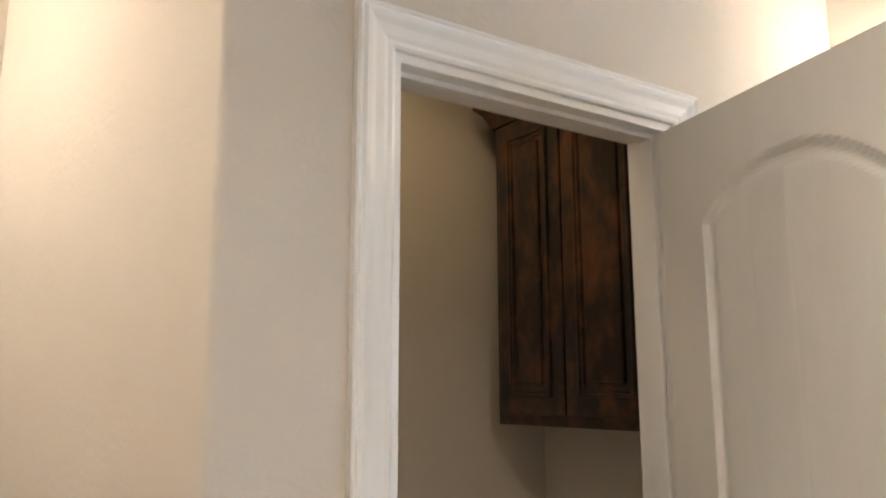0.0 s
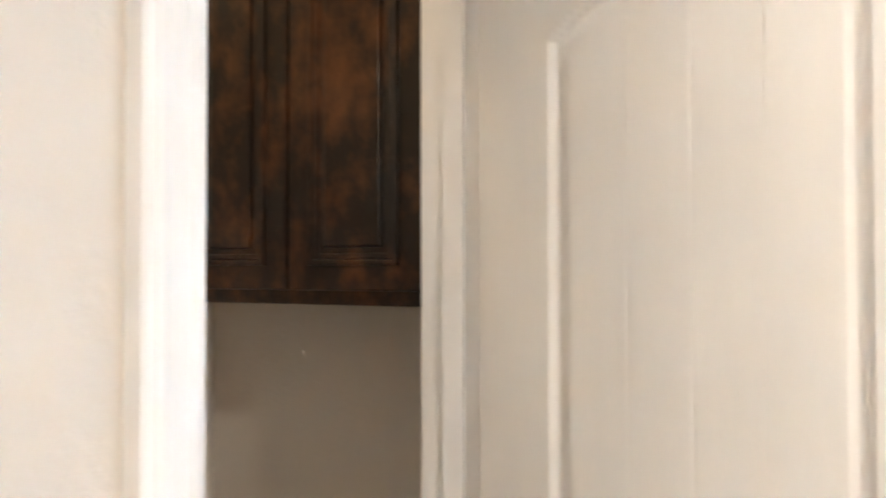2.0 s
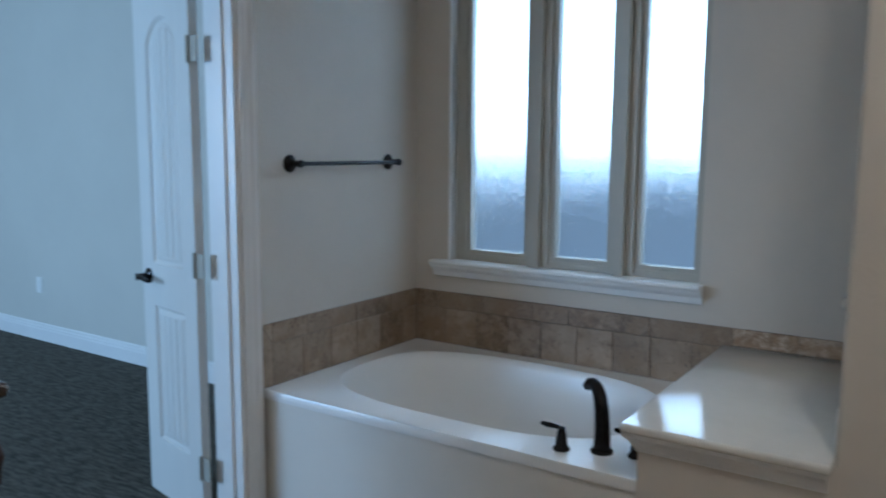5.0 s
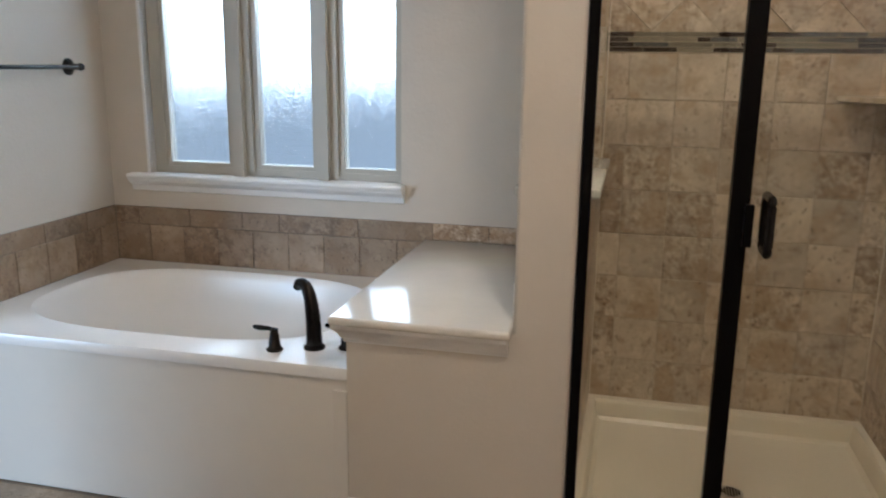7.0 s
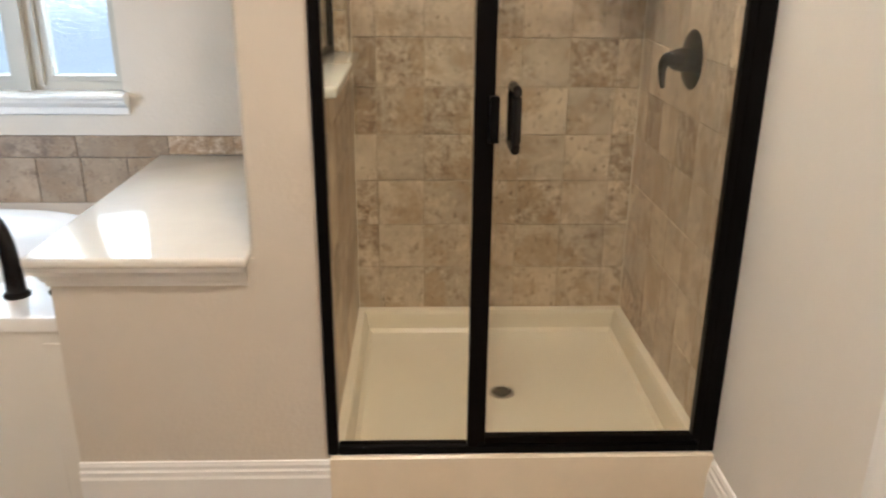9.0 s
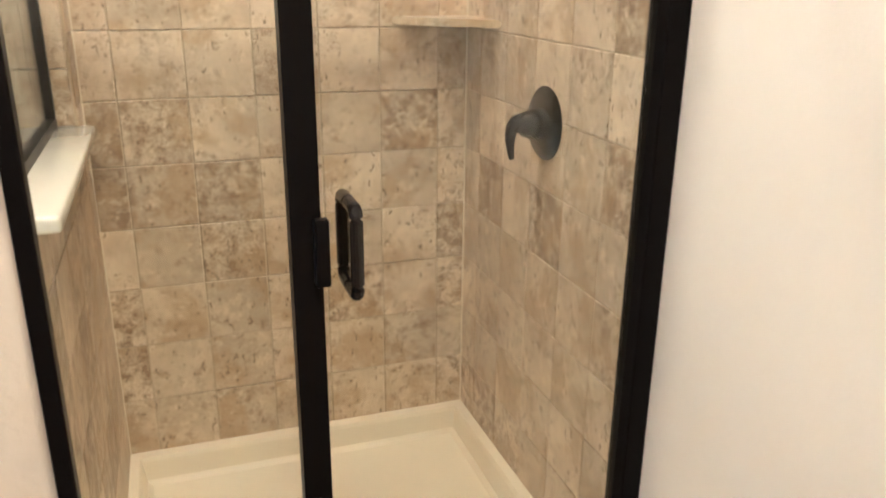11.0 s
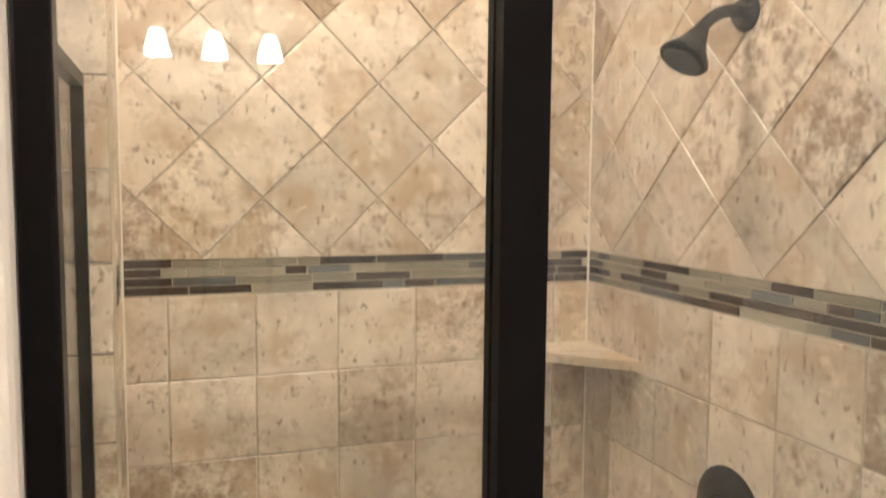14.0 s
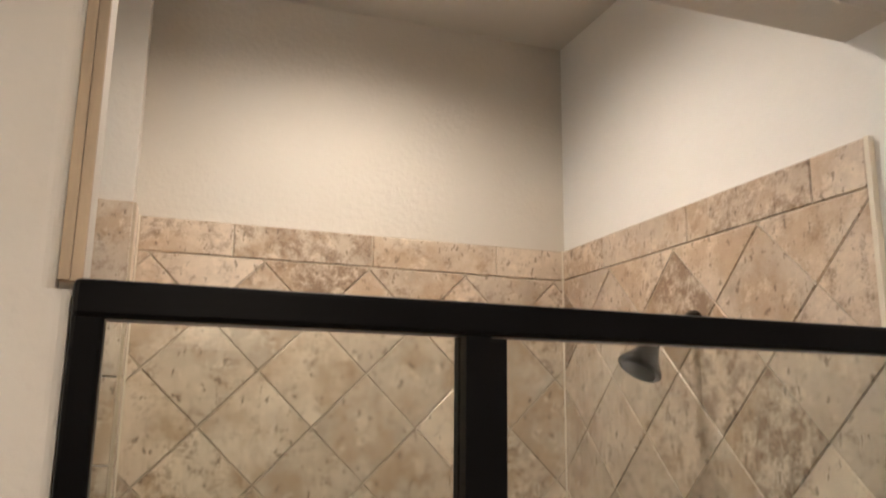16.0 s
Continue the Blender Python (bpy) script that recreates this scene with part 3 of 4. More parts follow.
for x0, x1 in ((-1.745, -1.435), (-1.32, -1.05), (-0.94, -0.69)):
    part("sash", boxes((x0, x0 + 0.02, 1.055, 1.10, 0.965, 2.36), (x1 - 0.012, x1, 1.055, 1.10, 0.965, 2.36), (x0 + 0.02, x1 - 0.012, 1.055, 1.10, 0.965, 0.983), (x0 + 0.02, x1 - 0.012, 1.055, 1.10, 2.34, 2.36)), VINYL, win)
    p = part("pane", box(x0 + 0.02, x1 - 0.012, 1.078, 1.083, 0.983, 2.34), FROST, win, "obscure rippled glass pane")
    p.visible_shadow = False
sp = [(0, 0.885), (0, 0.935), (0.052, 0.935), (0.058, 0.930), (0.058, 0.922), (0.050, 0.914), (0.046, 0.905), (0.036, 0.896), (0.020, 0.886), (0.014, 0.862), (0, 0.858)]
sb = sweep(sp, [(-1.885, 1.005, 0, -1), (-0.648, 1.005, 0, -1)])
add_box(sb, -1.80, -0.665, 1.005, 1.055, 0.885, 0.934)
part("window_sill", sb, TRIM, win, "white moulded wooden sill")
part("reveal", boxes((-1.812, -1.80, 1.0, 1.05, 0.935, 2.40)), TRIM, win)

# ---------- bathtub ----------
TX0, TX1, TY0, TY1, TZ = -1.993, -0.53, 0.012, 1.005, 0.54
tub = empty("bathtub", "white oval drop-in bathtub with flat deck and panelled apron", "bathtub", Matrix.Translation((-1.26, 0.5, 0)))


def tub_shell():
    bm = bmesh.new()
    cx, cy, ax, ay = -1.285, 0.525, 0.625, 0.40
    n = 72
    rings = []

    def se(th, e):
        c, s = math.cos(th), math.sin(th)
        return math.copysign(abs(c) ** (2 / e), c), math.copysign(abs(s) ** (2 / e), s)

    outer = []
    for i in range(n):
        th = 2 * math.pi * i / n
        c, s = math.cos(th), math.sin(th)
        k = 1 / max(abs(c), abs(s))
        outer.append(((TX0 + TX1) / 2 + c * k * (TX1 - TX0) / 2, (TY0 + TY1) / 2 + s * k * (TY1 - TY0) / 2))
    rings.append([(x, y, TZ - 0.035) for x, y in outer])
    rings.append([(x, y, TZ - 0.006) for x, y in outer])
    rings.append([((x - cx) * 0.994 + cx, (y - cy) * 0.994 + cy, TZ) for x, y in outer])
    for f, z in ((1.0, TZ), (0.985, TZ + 0.003), (0.965, TZ - 0.006), (0.945, TZ - 0.03), (0.90, TZ - 0.14), (0.85, TZ - 0.27), (0.78, TZ - 0.36), (0.66, TZ - 0.40), (0.4, TZ - 0.41), (0.05, TZ - 0.415)):
        rings.append([(cx + ax * f * se(2 * math.pi * i / n, 2.9)[0], cy + ay * f * se(2 * math.pi * i / n, 2.9)[1], z) for i in range(n)])
    vs = [[bm.verts.new(p) for p in r] for r in rings]
    for a, b in zip(vs, vs[1:]):
        for i in range(n):
            bm.faces.new((a[i], a[(i + 1) % n], b[(i + 1) % n], b[i]))
    bm.faces.new(vs[-1])
    bmesh.ops.transform(bm, matrix=Matrix.Translation((1.26, -0.5, 0)), verts=bm.verts)
    return bm


part("tub_shell", tub_shell(), ACRYL, tub, "glossy white acrylic bowl and deck", True)
bm = box(TX0 + 0.004, TX1 - 0.004, TY0 + 0.006, TY0 + 0.03, 0.0, TZ - 0.03, 0.004)
add_box(bm, TX1 - 0.05, TX1 - 0.004, TY0 + 0.001, TY0 + 0.02, 0.0, TZ - 0.07, 0.003)
bmesh.ops.transform(bm, matrix=Matrix.Translation((1.26, -0.5, 0)), verts=bm.verts)
part("apron", bm, APRON, tub, "cream apron panel")
bm = lathe([(0, 0), (0.035, 0), (0.033, 0.004), (0.0, 0.006)], 24, m=Matrix.Translation((0.40, 0.02, 0.123)))
part("drain", bm, BRONZE, tub, "", True)

fa = empty("tub_faucet", "oil-rubbed bronze arched tub spout with two lever handles", "faucet", Matrix.Translation((-0.695, 0.156, TZ)))
part("base_ring", lathe([(0, 0), (0.034, 0), (0.034, 0.006), (0.028, 0.012), (0, 0.014)], 28), BRONZE, fa, "", True)
cp = curve_pts((0, 0, 0.004), (0.0, 0.0, 0.12), (-0.012, 0.01, 0.215), (-0.060, 0.035, 0.196), 16)
cp += [(-0.071, 0.042, 0.180)]
part("spout", tube(cp, [0.026 - 0.0006 * i for i in range(17)] + [0.014], 18), BRONZE, fa, "", True)
for hx, hy in ((-0.11, -0.052), (0.10, 0.02)):
    h = part("faucet_handle", lathe([(0, 0), (0.026, 0), (0.026, 0.005), (0.019, 0.012), (0.015, 0.05), (0.012, 0.06), (0.013, 0.068), (0.0, 0.074)], 22, m=Matrix.Translation((hx, hy, 0.001))), BRONZE, fa, "", True)
    part("lever", tube([(hx, hy, 0.066), (hx - 0.02, hy + 0.002, 0.069), (hx - 0.05, hy + 0.006, 0.067), (hx - 0.072, hy + 0.008, 0.068)], [0.007, 0.007, 0.009, 0.006], 10), BRONZE, h, "", True)

# ---------- ledge box between tub and shower ----------
pony = empty("ledge_box", "low beige wall box with a glossy cultured-marble cap", "half wall", kind="structure")
part("box", box(-0.53, -0.0535, 0.0005, 1.005, 0.0, 0.688), PAINT, pony)
mp_ = [(0, 0.632), (0.006, 0.632), (0.008, 0.642), (0.014, 0.648), (0.020, 0.662), (0.032, 0.674), (0.036, 0.678), (0.036, 0.690), (0, 0.690)]
sb = bmesh.new()
rows = []
for x, y, ox, oy in ((-0.06, 0.002, 0, -1), (-0.53, 0.002, -1, -1), (-0.53, 1.0, -1, 0)):
    rows.append([sb.verts.new((x + ox * a, y + oy * a, z)) for a, z in mp_])
for r, s in zip(rows, rows[1:]):
    for i in range(len(mp_)):
        sb.faces.new((r[i], r[(i + 1) % len(mp_)], s[(i + 1) % len(mp_)], s[i]))
sb.faces.new(rows[0])
sb.faces.new(rows[-1])
part("moulding", sb, TRIM, pony, "white crown moulding under the cap")
part("cap", box(-0.570, -0.051, -0.044, 1.004, 0.690, 0.716, 0.009, 3), CULT, pony, "glossy white marble slab", True)

# ---------- towel bar ----------
tbar = empty("towel_bar", "oil-rubbed bronze towel bar on the painted wall", "towel bar", Matrix.Translation((-1.995, 0.48, 1.383)))
for y in (-0.305, 0.305):
    part("post", lathe([(0, 0), (0.034, 0), (0.034, 0.005), (0.026, 0.012), (0.014, 0.018), (0.012, 0.05), (0.016, 0.058), (0.012, 0.07), (0, 0.072)], 24, m=Matrix.Translation((0, y, 0)) @ Matrix.Rotation(radians(90), 4, "Y")), BRONZE, tbar, "", True)
part("rail", tube([(0.058, -0.315, 0), (0.058, 0.0, 0), (0.058, 0.315, 0)], 0.0085, 14), BRONZE, tbar, "", True)

# ---------- switch plate, outlets ----------
sw = empty("switch_plate", "ivory four-gang switch plate beside the bedroom doorway", "light switch", Matrix.Translation((-1.995, -1.215, 1.381)))
part("plate", box(0.0, 0.007, -0.108, 0.108, -0.061, 0.061, 0.003), PLASTIC, sw)
for i in range(4):
    part("rocker", box(0.005, 0.012, -0.085 + i * 0.046, -0.053 + i * 0.046, -0.033, 0.033, 0.002), PLASTIC, sw)


def outlet(label, m):
    o = empty("outlet", label, "outlet", m)
    part("plate", box(0, 0.006, -0.036, 0.036, -0.058, 0.058, 0.003), WHITEPL, o)
    for z in (-0.024, 0.024):
        part("socket", box(0.004, 0.009, -0.016, 0.016, z - 0.014, z + 0.014, 0.003), WHITEPL, o)
    return o


outlet("white wall outlet above the marble ledge", pose(-0.050, 0.07, 0.775, 0, 0, 180))
outlet("white wall outlet on the bedroom wall", pose(-5.5, 1.12, 0.42, 0, 0, -90))
outlet("white wall plate on the lamp-lit alcove wall", pose(ce.x + 0.0178, -3.02, 1.19, 0, 0, 0))

# ---------- dark vanity by the bedroom doorway ----------
van = empty("vanity_cabinet", "dark carved furniture-style vanity cabinet with turned corner posts", "cabinet", Matrix.Translation((-1.75, -1.65, 0)))
VL = -0.47
part("carcass", box(-0.243, 0.19, VL, 0.43, 0.06, 0.905, 0.004), VWOOD, van)
part("plinth", box(-0.243, 0.215, VL, 0.455, 0.0, 0.07, 0.008), VWOOD, van)
part("frieze", box(-0.243, 0.235, VL, 0.462, 0.885, 0.918, 0.010), VWOOD, van)
part("cornice", box(-0.243, 0.222, VL, 0.452, 0.660, 0.680, 0.008), VWOOD, van)
for y in (0.425,):
    prof = [(0.026, 0.07), (0.034, 0.09), (0.026, 0.12), (0.022, 0.16), (0.031, 0.30), (0.034, 0.42), (0.026, 0.55), (0.022, 0.60), (0.032, 0.63), (0.032, 0.665), (0.024, 0.68), (0.030, 0.70), (0.041, 0.75), (0.043, 0.80), (0.034, 0.85), (0.025, 0.87), (0.033, 0.885)]
    part("corner_post", lathe(prof, 20, m=Matrix.Translation((0.195, y, 0))), VWOOD, van, "turned and carved corner post", True)
    for k in range(7):
        a = -1.2 + 0.4 * k
        part("carved_leaf", tube([(0.232, y + 0.030 * math.sin(a), 0.83), (0.246, y + 0.034 * math.sin(a), 0.79), (0.240, y + 0.028 * math.sin(a), 0.73), (0.226, y + 0.02 * math.sin(a), 0.70)], [0.004, 0.007, 0.006, 0.003], 8), VWOOD, van, "", True)
for y0, y1 in ((VL + 0.02, -0.06), (-0.03, 0.37)):
    dr = part("drawer", box(0.188, 0.205, y0, y1, 0.695, 0.875, 0.007), VWOOD, van)
    cy = (y0 + y1) / 2
    for s in (-1, 1):
        for k in range(4):
            path = curve_pts((0.206, cy + s * 0.01, 0.775 + 0.01 * k), (0.216, cy + s * (0.03 + 0.02 * k), 0.83 - 0.01 * k), (0.214, cy + s * (0.07 + 0.018 * k), 0.81 - 0.015 * k), (0.206, cy + s * (0.06 + 0.025 * k), 0.765 - 0.01 * k), 8)
            part("carved_scroll", tube(path, [0.003, 0.005, 0.006, 0.007, 0.007, 0.006, 0.005, 0.004, 0.003], 8), VWOOD, dr, "", True)
    do = part("door", box(0.188, 0.203, y0, y1, 0.09, 0.65, 0.006), VWOOD, van)
    part("panel", box(0.201, 0.212, y0 + 0.06, y1 - 0.06, 0.15, 0.59, 0.01), VWOOD, do)
part("side_panel", box(-0.16, 0.12, 0.428, 0.437, 0.12, 0.62, 0.006), VWOOD, van)
top = tagged(part("countertop", box(-1.993, -1.483, -2.125, -1.175, 0.918, 0.952, 0.012, 3), GRANITE, smooth=True), "polished dark brown marble vanity top", "countertop")
tagged(part("backsplash", box(-1.993, -1.972, -2.125, -1.176, 0.953, 1.056, 0.003), GRANITE), "dark brown marble backsplash standing on the vanity top", "backsplash")


# ---------- lamps ----------
def vanity_light(label, m):
    v = empty("vanity_light", label, "wall lamp", m, group="vanity lights")
    part("backplate", box(-0.36, 0.36, -0.022, 0.0, -0.035, 0.035, 0.006), BRONZE, v)
    for x in (-0.262, 0.0, 0.262):
        part("arm", tube(curve_pts((x, -0.02, 0.0), (x, -0.09, 0.0), (x, -0.11, 0.02), (x, -0.11, 0.045), 8), 0.009, 10), BRONZE, v, "", True)
        part("cap", lathe([(0.0, 0.035), (0.028, 0.037), (0.03, 0.05), (0.024, 0.058)], 20, m=Matrix.Translation((x, -0.11, 0))), BRONZE, v, "", True)
        part("shade", lathe([(0.030, 0.06), (0.042, 0.02), (0.056, -0.03), (0.062, -0.062), (0.058, -0.062), (0.05, -0.03), (0.026, 0.054)], 24, m=Matrix.Translation((x, -0.11, 0))), LAMP, v, "glowing white glass shade", True)
    return v


vl = vanity_light("three-lamp bronze vanity light with glowing glass shades", pose(0.43, -3.5, 2.33, 0, 0, 180))
copy_thing(vl, pose(-1.995, -1.68, 2.33, 0, 0, 90))


def mirror(label, m, w, h):
    o = empty("wall_mirror", label, "mirror", m)
    part("glass", box(-w / 2, w / 2, -0.006, 0.0, 0, h), MIRROR, o)
    return o


mirror("frameless wall mirror under the vanity light", pose(0.43, -3.5, 1.06, 0, 0, 180), 0.72, 1.04)


def can_light(label, x, y):
    c = empty("ceiling_light", label, "ceiling light", Matrix.Translation((x, y, CEIL_Z)), group="recessed lights")
    part("ring", lathe([(0.055, -0.001), (0.09, -0.001), (0.092, -0.004), (0.085, -0.007), (0.058, -0.005)], 32), WHITEPL, c, "", True)
    part("lens", lathe([(0.0, -0.002), (0.054, -0.002), (0.054, -0.0015), (0.0, -0.0012)], 32), CAN, c)
    return c


can_light("recessed ceiling light in the shower", 0.55, 0.50)
# unseen fixture, added to go with the bathroom fill
can_light("added unseen recessed fill light in the bathroom", 0.35, -1.10)
tl = TM @ Vector((0.35, 0.5, 0))
can_light("recessed ceiling light in the toilet room", tl.x, tl.y)

# ---------- toilet room: cabinet and toilet ----------
cab = empty("wall_cabinet", "dark knotty-wood wall cabinet with two raised-panel doors and crown", "cabinet", TM)
CU, CV0, CV1, CZ0, CZ1 = 0.83, 0.15, 0.785, 1.385, 2.345
part("body", box(CU, TW + 0.378, CV0, CV1, CZ0, CZ1, 0.003), WOOD, cab)
crown = [(0, CZ1 - 0.04), (0.012, CZ1 - 0.04), (0.016, CZ1 - 0.02), (0.03, CZ1 + 0.01), (0.05, CZ1 + 0.03), (0.055, CZ1 + 0.05), (0, CZ1 + 0.05)]
bm = bmesh.new()
rows = []
for u, v, ou, ov in ((TW + 0.37, CV1, 0, 1), (CU, CV1, -1, 1), (CU, CV0, -1, -1), (TW + 0.37, CV0, 0, -1)):
    rows.append([bm.verts.new((u + ou * a, v + ov * a, z)) for a, z in crown])
for r, s in zip(rows, rows[1:]):
    for i in range(len(crown)):
        bm.faces.new((r[i], r[(i + 1) % len(crown)], s[(i + 1) % len(crown)], s[i]))
bm.faces.new(rows[0])
bm.faces.new(rows[-1])
part("crown", bm, WOOD, cab, "stepped crown moulding")
mid = (CV0 + CV1) / 2
for v0, v1 in ((CV0 + 0.012, mid - 0.003), (mid + 0.003, CV1 - 0.035)):
    d = part("door", box(CU - 0.02, CU - 0.001, v0, v1, CZ0 + 0.03, CZ1 - 0.05, 0.004), WOOD, cab)
    bm = bmesh.new()
    for a, o in ((0.050, 0.007), (0.062, 0.004)):
        add_box(bm, CU - 0.02 - o, CU - 0.018, v0 + a, v0 + a + 0.012, CZ0 + 0.03 + a, CZ1 - 0.05 - a, 0.003)
        add_box(bm, CU - 0.02 - o, CU - 0.018, v1 - a - 0.012, v1 - a, CZ0 + 0.03 + a, CZ1 - 0.05 - a, 0.003)
        add_box(bm, CU - 0.02 - o, CU - 0.018, v0 + a + 0.012, v1 - a - 0.012, CZ0 + 0.03 + a, CZ0 + 0.042 + a, 0.003)
        add_box(bm, CU - 0.02 - o, CU - 0.018, v0 + a + 0.012, v1 - a - 0.012, CZ1 - 0.062 - a, CZ1 - 0.05 - a, 0.003)
    part("frame_bead", bm, WOOD, d)
    part("panel", box(CU - 0.027, CU - 0.018, v0 + 0.085, v1 - 0.085, CZ0 + 0.115, CZ1 - 0.135, 0.006), WOOD, d)
toi = empty("toilet", "white porcelain toilet with lidded tank", "toilet", TM)
part("tank", box(TW + 0.17, TW + 0.375, 0.24, 0.66, 0.40, 0.77, 0.02, 3), PORC, toi, "", True)
part("lid", box(TW + 0.155, TW + 0.376, 0.225, 0.675, 0.771, 0.80, 0.010, 3), PORC, toi, "", True)
part("bowl", lathe([(0.10, 0.0), (0.11, 0.02), (0.10, 0.12), (0.13, 0.26), (0.18, 0.37), (0.185, 0.40), (0.15, 0.402), (0.12, 0.34), (0.04, 0.22)], 32, m=Matrix.Translation((TW - 0.02, 0.45, 0)) @ Matrix.Diagonal((1.3, 1, 1, 1))), PORC, toi, "", True)

# ---------- shower ----------
SX0, SX1, SY1 = 0.125, 1.12, 0.977
pan = empty("shower_pan", "cream moulded shower pan with curb and round drain", "shower pan")


def pan_mesh():
    bm = bmesh.new()
    x0, x1, y0, y1 = SX0 - 0.006, SX1 + 0.006, -0.024, SY1 + 0.008
    rings = [(0, 0, 0, 0.0), (0, 0, 0, 0.15), (0.004, 0.006, 0.004, 0.155), (0.03, 0.085, 0.03, 0.150), (0.036, 0.095, 0.036, 0.138), (0.045, 0.102, 0.045, 0.062), (0.06, 0.115, 0.06, 0.050)]
    vs = []
    for sx, sf, sb_, z in rings:
        back = z if z < 0.13 else z - 0.022
        side = z if z < 0.13 else z - 0.022
        vs.append([bm.verts.new(p) for p in ((x0 + sx, y0 + sf, z), (x1 - sx, y0 + sf, z), (x1 - sx, y1 - sb_, back), (x0 + sx, y1 - sb_, back))])
    for a, b in zip(vs, vs[1:]):
        for i in range(4):
            bm.faces.new((a[i], a[(i + 1) % 4], b[(i + 1) % 4], b[i]))
    c = bm.verts.new((0.621, 0.493, 0.040))
    for i in range(4):
        bm.faces.new((vs[-1][i], vs[-1][(i + 1) % 4], c))
    return bm


part("basin", pan_mesh(), PANM, pan)
dm = Matrix.Translation((0.621, 0.493, 0.0415))
dr = part("drain", lathe([(0, 0), (0.042, 0), (0.042, 0.003), (0.036, 0.004), (0, 0.004)], 28, m=dm), STEEL, pan, "", True)
# solid dark squares on the drain plate stand in for shade in its openings
bm = bmesh.new()
for i in range(-3, 4):
    for k in range(-3, 4):
        if i * i + k * k < 12:
            add_box(bm, 0.621 + i * 0.009 - 0.0032, 0.621 + i * 0.009 + 0.0032, 0.493 + k * 0.009 - 0.0032, 0.493 + k * 0.009 + 0.0032, 0.0455, 0.0468)
part("hole_shade", bm, FRAMEM, dr)

enc = empty("shower_enclosure", "framed glass shower enclosure with dark bronze frame and door", "shower door")
FZ0, FZ1 = 0.155, 1.905
part("side_rail", box(SX0 - 0.012, 0.140, -0.012, 0.022, FZ0, FZ1, 0.004), FRAMEM, enc)
part("side_rail", box(1.086, 1.1285, -0.012, 0.022, FZ0, FZ1, 0.004), FRAMEM, enc)
part("top_rail", box(SX0 - 0.012, 1.1285, -0.015, 0.024, 1.880, 1.914, 0.005), FRAMEM, enc)
part("bottom_rail", box(0.140, 1.086, -0.012, 0.024, FZ0, 0.178, 0.004), FRAMEM, enc)
part("centre_post", boxes((0.476, 0.504, -0.012, 0.022, 0.178, 1.880), (0.504, 0.522, -0.009, 0.018, 0.19, 1.878)), FRAMEM, enc)
part("glass_panel", box(0.140, 0.476, 0.004, 0.010, 0.178, 1.878), GLASS, enc, "clear fixed glass panel")
dg = part("door_glass", box(0.522, 1.072, -0.003, 0.003, 0.20, 1.879), GLASS, enc, "clear glass door")
part("door_edge", boxes((1.066, 1.086, -0.010, 0.014, 0.19, 1.878), (0.522, 1.066, -0.010, 0.014, 0.186, 0.204)), FRAMEM, enc)
part("latch", box(0.508, 0.530, -0.036, -0.016, 0.985, 1.09, 0.003), FRAMEM, enc)
hb = []
for s in (-1, 1):
    y = 0.0 + s * 0.050
    pts = [(0.566, 0.0 + s * 0.004, 1.105), (0.566, y - s * 0.014, 1.105)] + curve_pts((0.566, y - s * 0.014, 1.105), (0.566, y - s * 0.004, 1.105), (0.566, y, 1.10), (0.566, y, 1.088), 5)[1:] + [(0.566, y, 1.03)] + curve_pts((0.566, y, 0.99), (0.566, y, 0.976), (0.566, y - s * 0.004, 0.972), (0.566, y - s * 0.014, 0.970), 5) + [(0.566, 0.0 + s * 0.004, 0.970)]
    hb.append(part("pull_handle", tube(pts, 0.0105, 14), BRONZE, enc, "dark bronze D-shaped pull", True))

part("jamb_strip", boxes((0.0965, 0.106, 0.016, 0.0345, 1.916, 2.358), (0.1065, 0.116, 0.022, 0.0345, 1.916, 2.358)), RAWEDGE, enc, "bare wooden edge strip")

# glazed opening between shower and tub
side = empty("side_window", "framed glass in the opening between shower and tub", "window", kind="structure")
part("sill", box(-0.074, 0.160, OY0 - 0.07, OY1 + 0.001, OZ0 + 0.001, OZ0 + 0.030, 0.008, 3), CULT, side, "cream marble ledge", True)
part("frame", boxes((0.055, 0.080, OY0, OY0 + 0.022, OZ0 + 0.03, OZ1), (0.055, 0.080, OY1 - 0.03, OY1 - 0.008, OZ0 + 0.03, OZ1), (0.055, 0.080, OY0 + 0.022, OY1 - 0.03, OZ0 + 0.03, OZ0 + 0.052), (0.055, 0.080, OY0 + 0.022, OY1 - 0.03, OZ1 - 0.022, OZ1)), FRAMEM, side)
part("pane", box(0.065, 0.070, OY0 + 0.022, OY1 - 0.03, OZ0 + 0.052, OZ1 - 0.022), GLASS, side)

val = empty("shower_valve", "oil-rubbed bronze shower valve with oval plate and lever", "shower valve", Matrix.Translation((SX1, 0.471, 1.114)))
R90 = Matrix.Rotation(radians(-90), 4, "Y")
part("plate", lathe([(0, 0), (0.083, 0), (0.083, 0.003), (0.074, 0.010), (0.04, 0.016), (0, 0.017)], 36, m=R90), BRONZE, val, "", True)
part("hub", lathe([(0.034, 0.012), (0.034, 0.03), (0.028, 0.055), (0.018, 0.066), (0, 0.068)], 24, m=R90), BRONZE, val, "", True)
part("lever", tube(curve_pts((-0.05, 0, 0.005), (-0.085, 0.004, 0.016), (-0.085, 0.014, -0.03), (-0.072, 0.016, -0.080), 12), [0.017, 0.018, 0.018, 0.017, 0.016, 0.015, 0.014, 0.013, 0.012, 0.010, 0.009, 0.008, 0.006], 14), BRONZE, val, "", True)

